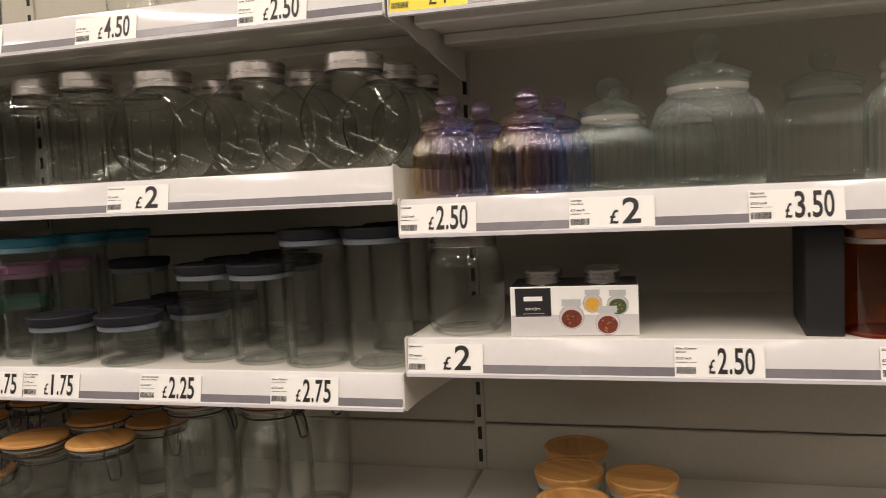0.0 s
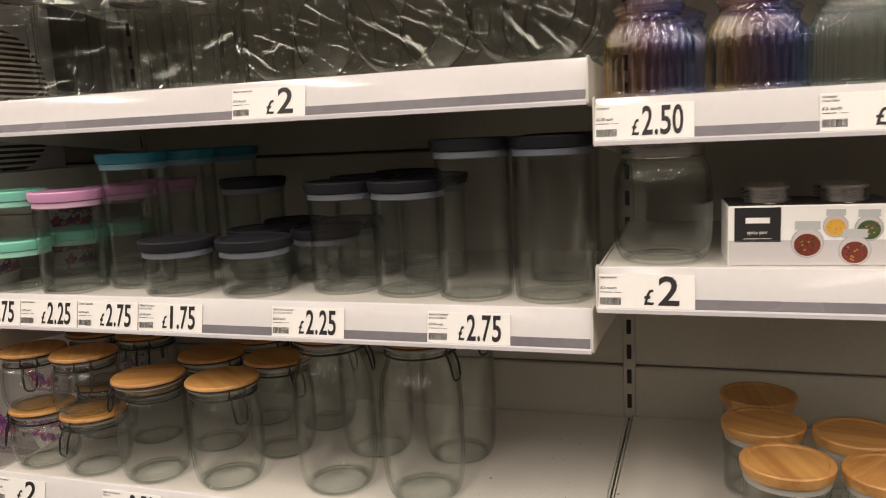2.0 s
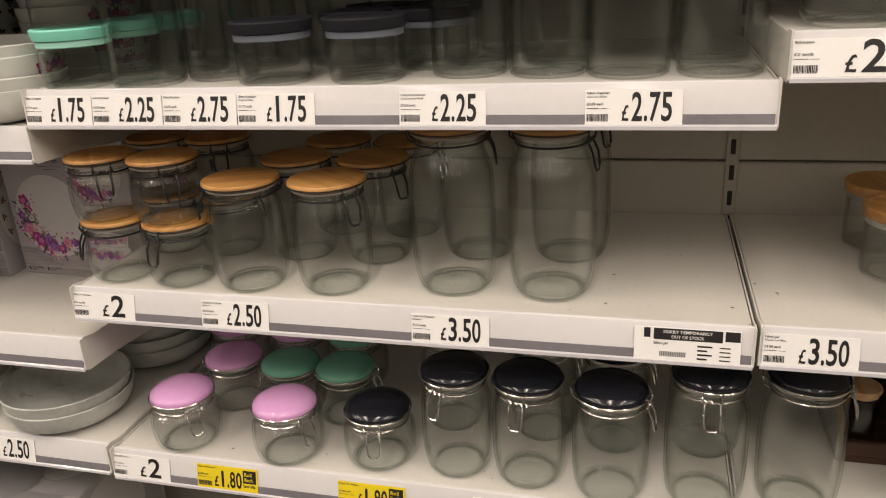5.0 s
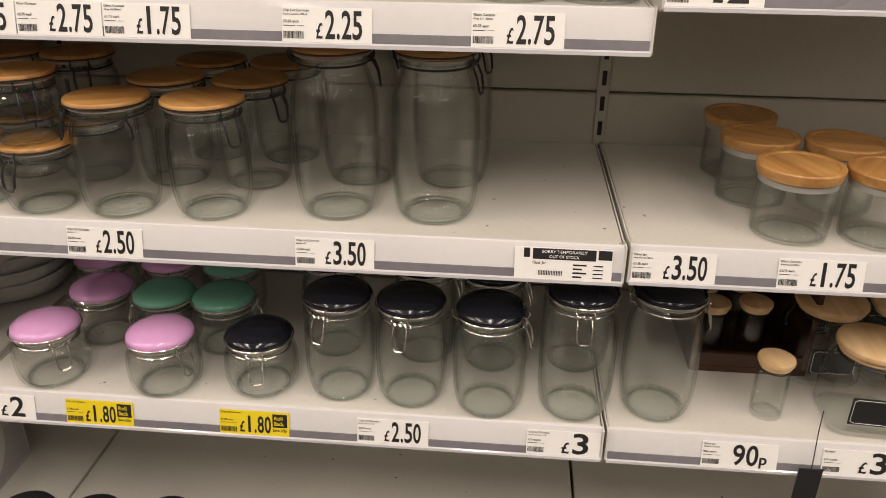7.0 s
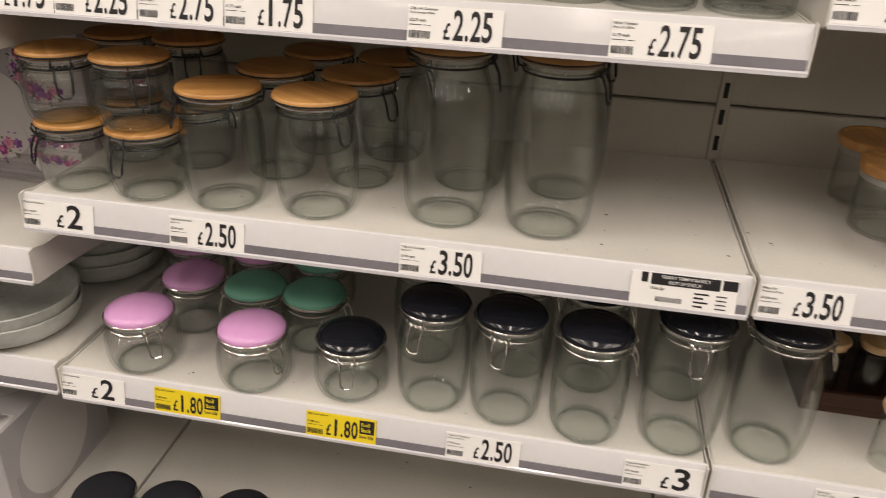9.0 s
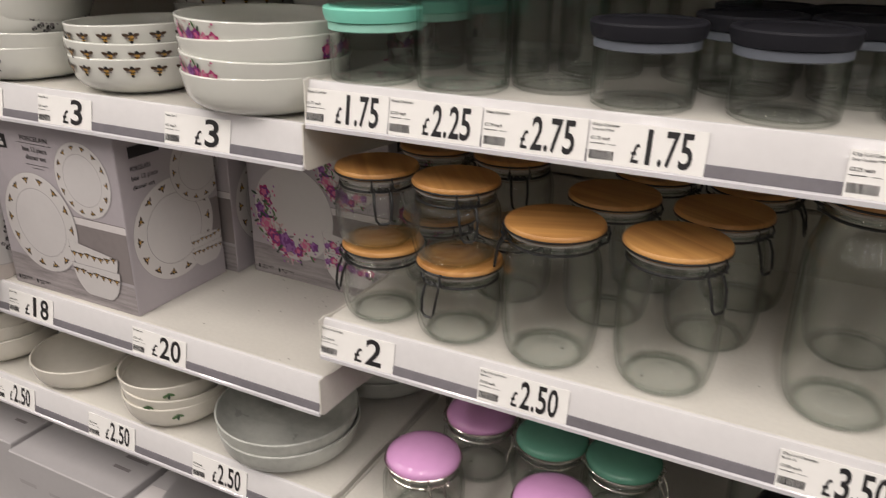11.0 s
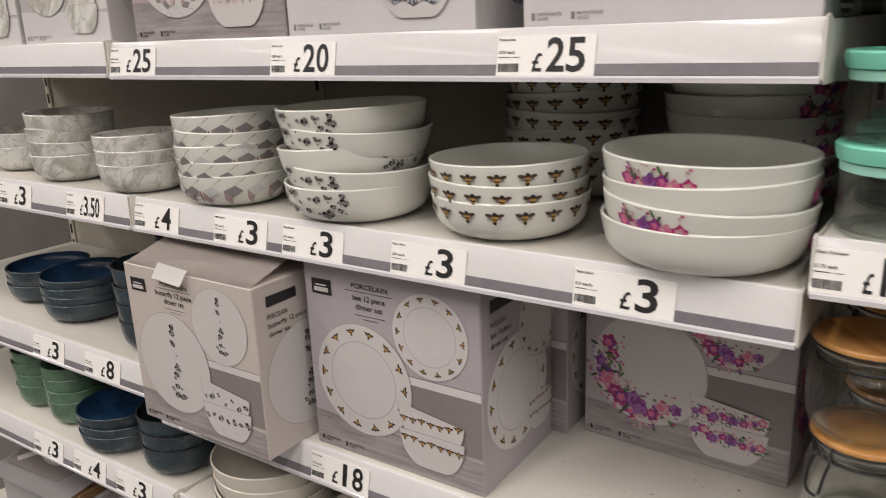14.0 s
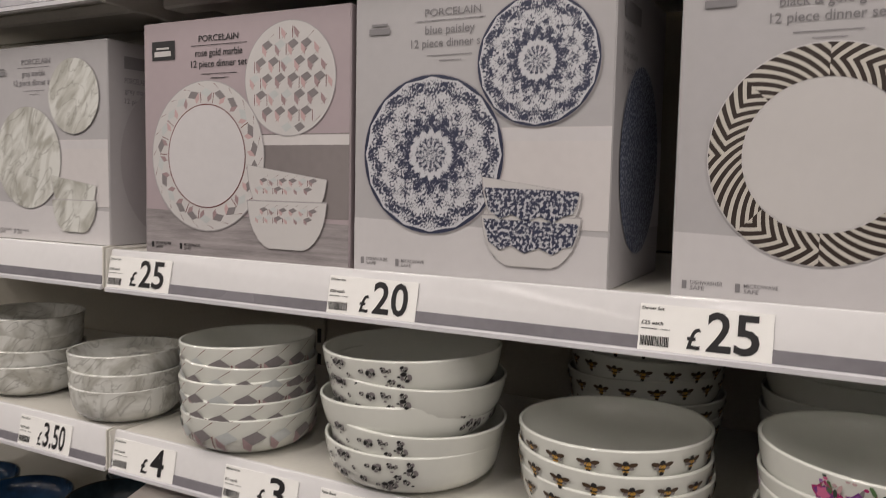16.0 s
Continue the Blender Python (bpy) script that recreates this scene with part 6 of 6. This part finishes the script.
def flower_top(w, d):
    rng = random.Random(2)
    out = [oval("rim", 0.42 * w, 0.55 * d, 0.17 * w, 0.20 * d, 0, 32), oval("plate", 0.42 * w, 0.55 * d, 0.165 * w, 0.195 * d, 0, 32)]
    out += [oval(rng.choice(("mustard", "blush", "red", "ash")), 0.42 * w + rng.gauss(0, 0.03) * w, 0.55 * d + rng.gauss(0, 0.04) * d, 0.006, 0.004, rng.uniform(0, 3), 7) for _ in range(16)]
    for k in range(6):
        out.append(("ash", [(0.72 * w, (0.20 + 0.10 * k) * d), ((0.86 + 0.05 * (k % 2)) * w, (0.20 + 0.10 * k) * d), ((0.86 + 0.05 * (k % 2)) * w, (0.225 + 0.10 * k) * d), (0.72 * w, (0.225 + 0.10 * k) * d)]))
    out.append(("black", [(0.55 * w, 0.88 * d), (0.75 * w, 0.88 * d), (0.75 * w, 0.97 * d), (0.55 * w, 0.97 * d)]))
    return out


def plate_top(w, d):
    return [oval("rim", 0.70 * w, 0.62 * d, 0.22 * w, 0.30 * d, 0, 32), oval("well", 0.70 * w, 0.62 * d, 0.21 * w, 0.29 * d, 0, 32),
            ("ledge", [(0.02 * w, 0.05 * d), (0.98 * w, 0.05 * d), (0.98 * w, 0.20 * d), (0.02 * w, 0.20 * d)])]


def dark_top(w, d):
    return [("shade", [(0.08 * w, 0.08 * d), (0.92 * w, 0.08 * d), (0.92 * w, 0.94 * d), (0.08 * w, 0.94 * d)]), oval("plate", 0.45 * w, 0.5 * d, 0.30 * w, 0.30 * d, 0.5, 30), oval("black", 0.47 * w, 0.5 * d, 0.26 * w, 0.24 * d, 0.5, 30),
            ("pale", [(0.1 * w, 0.15 * d), (0.16 * w, 0.12 * d), (0.6 * w, 0.80 * d), (0.54 * w, 0.84 * d)])]


flat_carton("white carton printed with a plate and orange flowers", 0.300, 0.30, 0.225, CARTON_WHITE, pose(-2.108, 1.035, DECK_Z), flower_top)
flat_carton("white carton with loose card plate cut-outs on top", 0.292, 0.30, 0.225, CARTON_WHITE, pose(-1.790, 1.030, DECK_Z, 0, 0, 1), plate_top, flap=True)
flat_carton("white carton printed with pale plates", 0.230, 0.28, 0.225, CARTON_WHITE, pose(-2.352, 1.050, DECK_Z), flower_top)
for x, y, turn in ((-2.720, 1.040, -4), (-3.060, 1.060, 3)):
    t = thing("open_carton", "opened brown cardboard carton with white printed flaps", "carton", "opened cartons", pose(x, y, DECK_Z, 0, 0, turn))
    part("body", box(0, 0.30, 0, 0.30, 0, 0.235, 0.002, segments=1), CARTON_BROWN, t)
    part("front_cover", box(0.002, 0.298, -0.0035, -0.0005, 0.0, 0.20), CARTON_WHITE, t)
    bm = bmesh.new()
    bm.faces.new([bm.verts.new(p) for p in ((0.0, -0.035, 0.232), (0.30, -0.045, 0.238), (0.30, 0.29, 0.275), (0.0, 0.29, 0.268))])
    bmesh.ops.solidify(bm, geom=bm.faces[:], thickness=0.002)
    flap = part("flap", bm, CARTON_WHITE, t, "white printed flap")
    printed("flap_print", dark_top(0.30, 0.30), lambda u, v, lift: (u, v - 0.02, 0.2385 + 0.118 * (v - 0.0) * 0.98 + lift), flap, "dark printed picture")
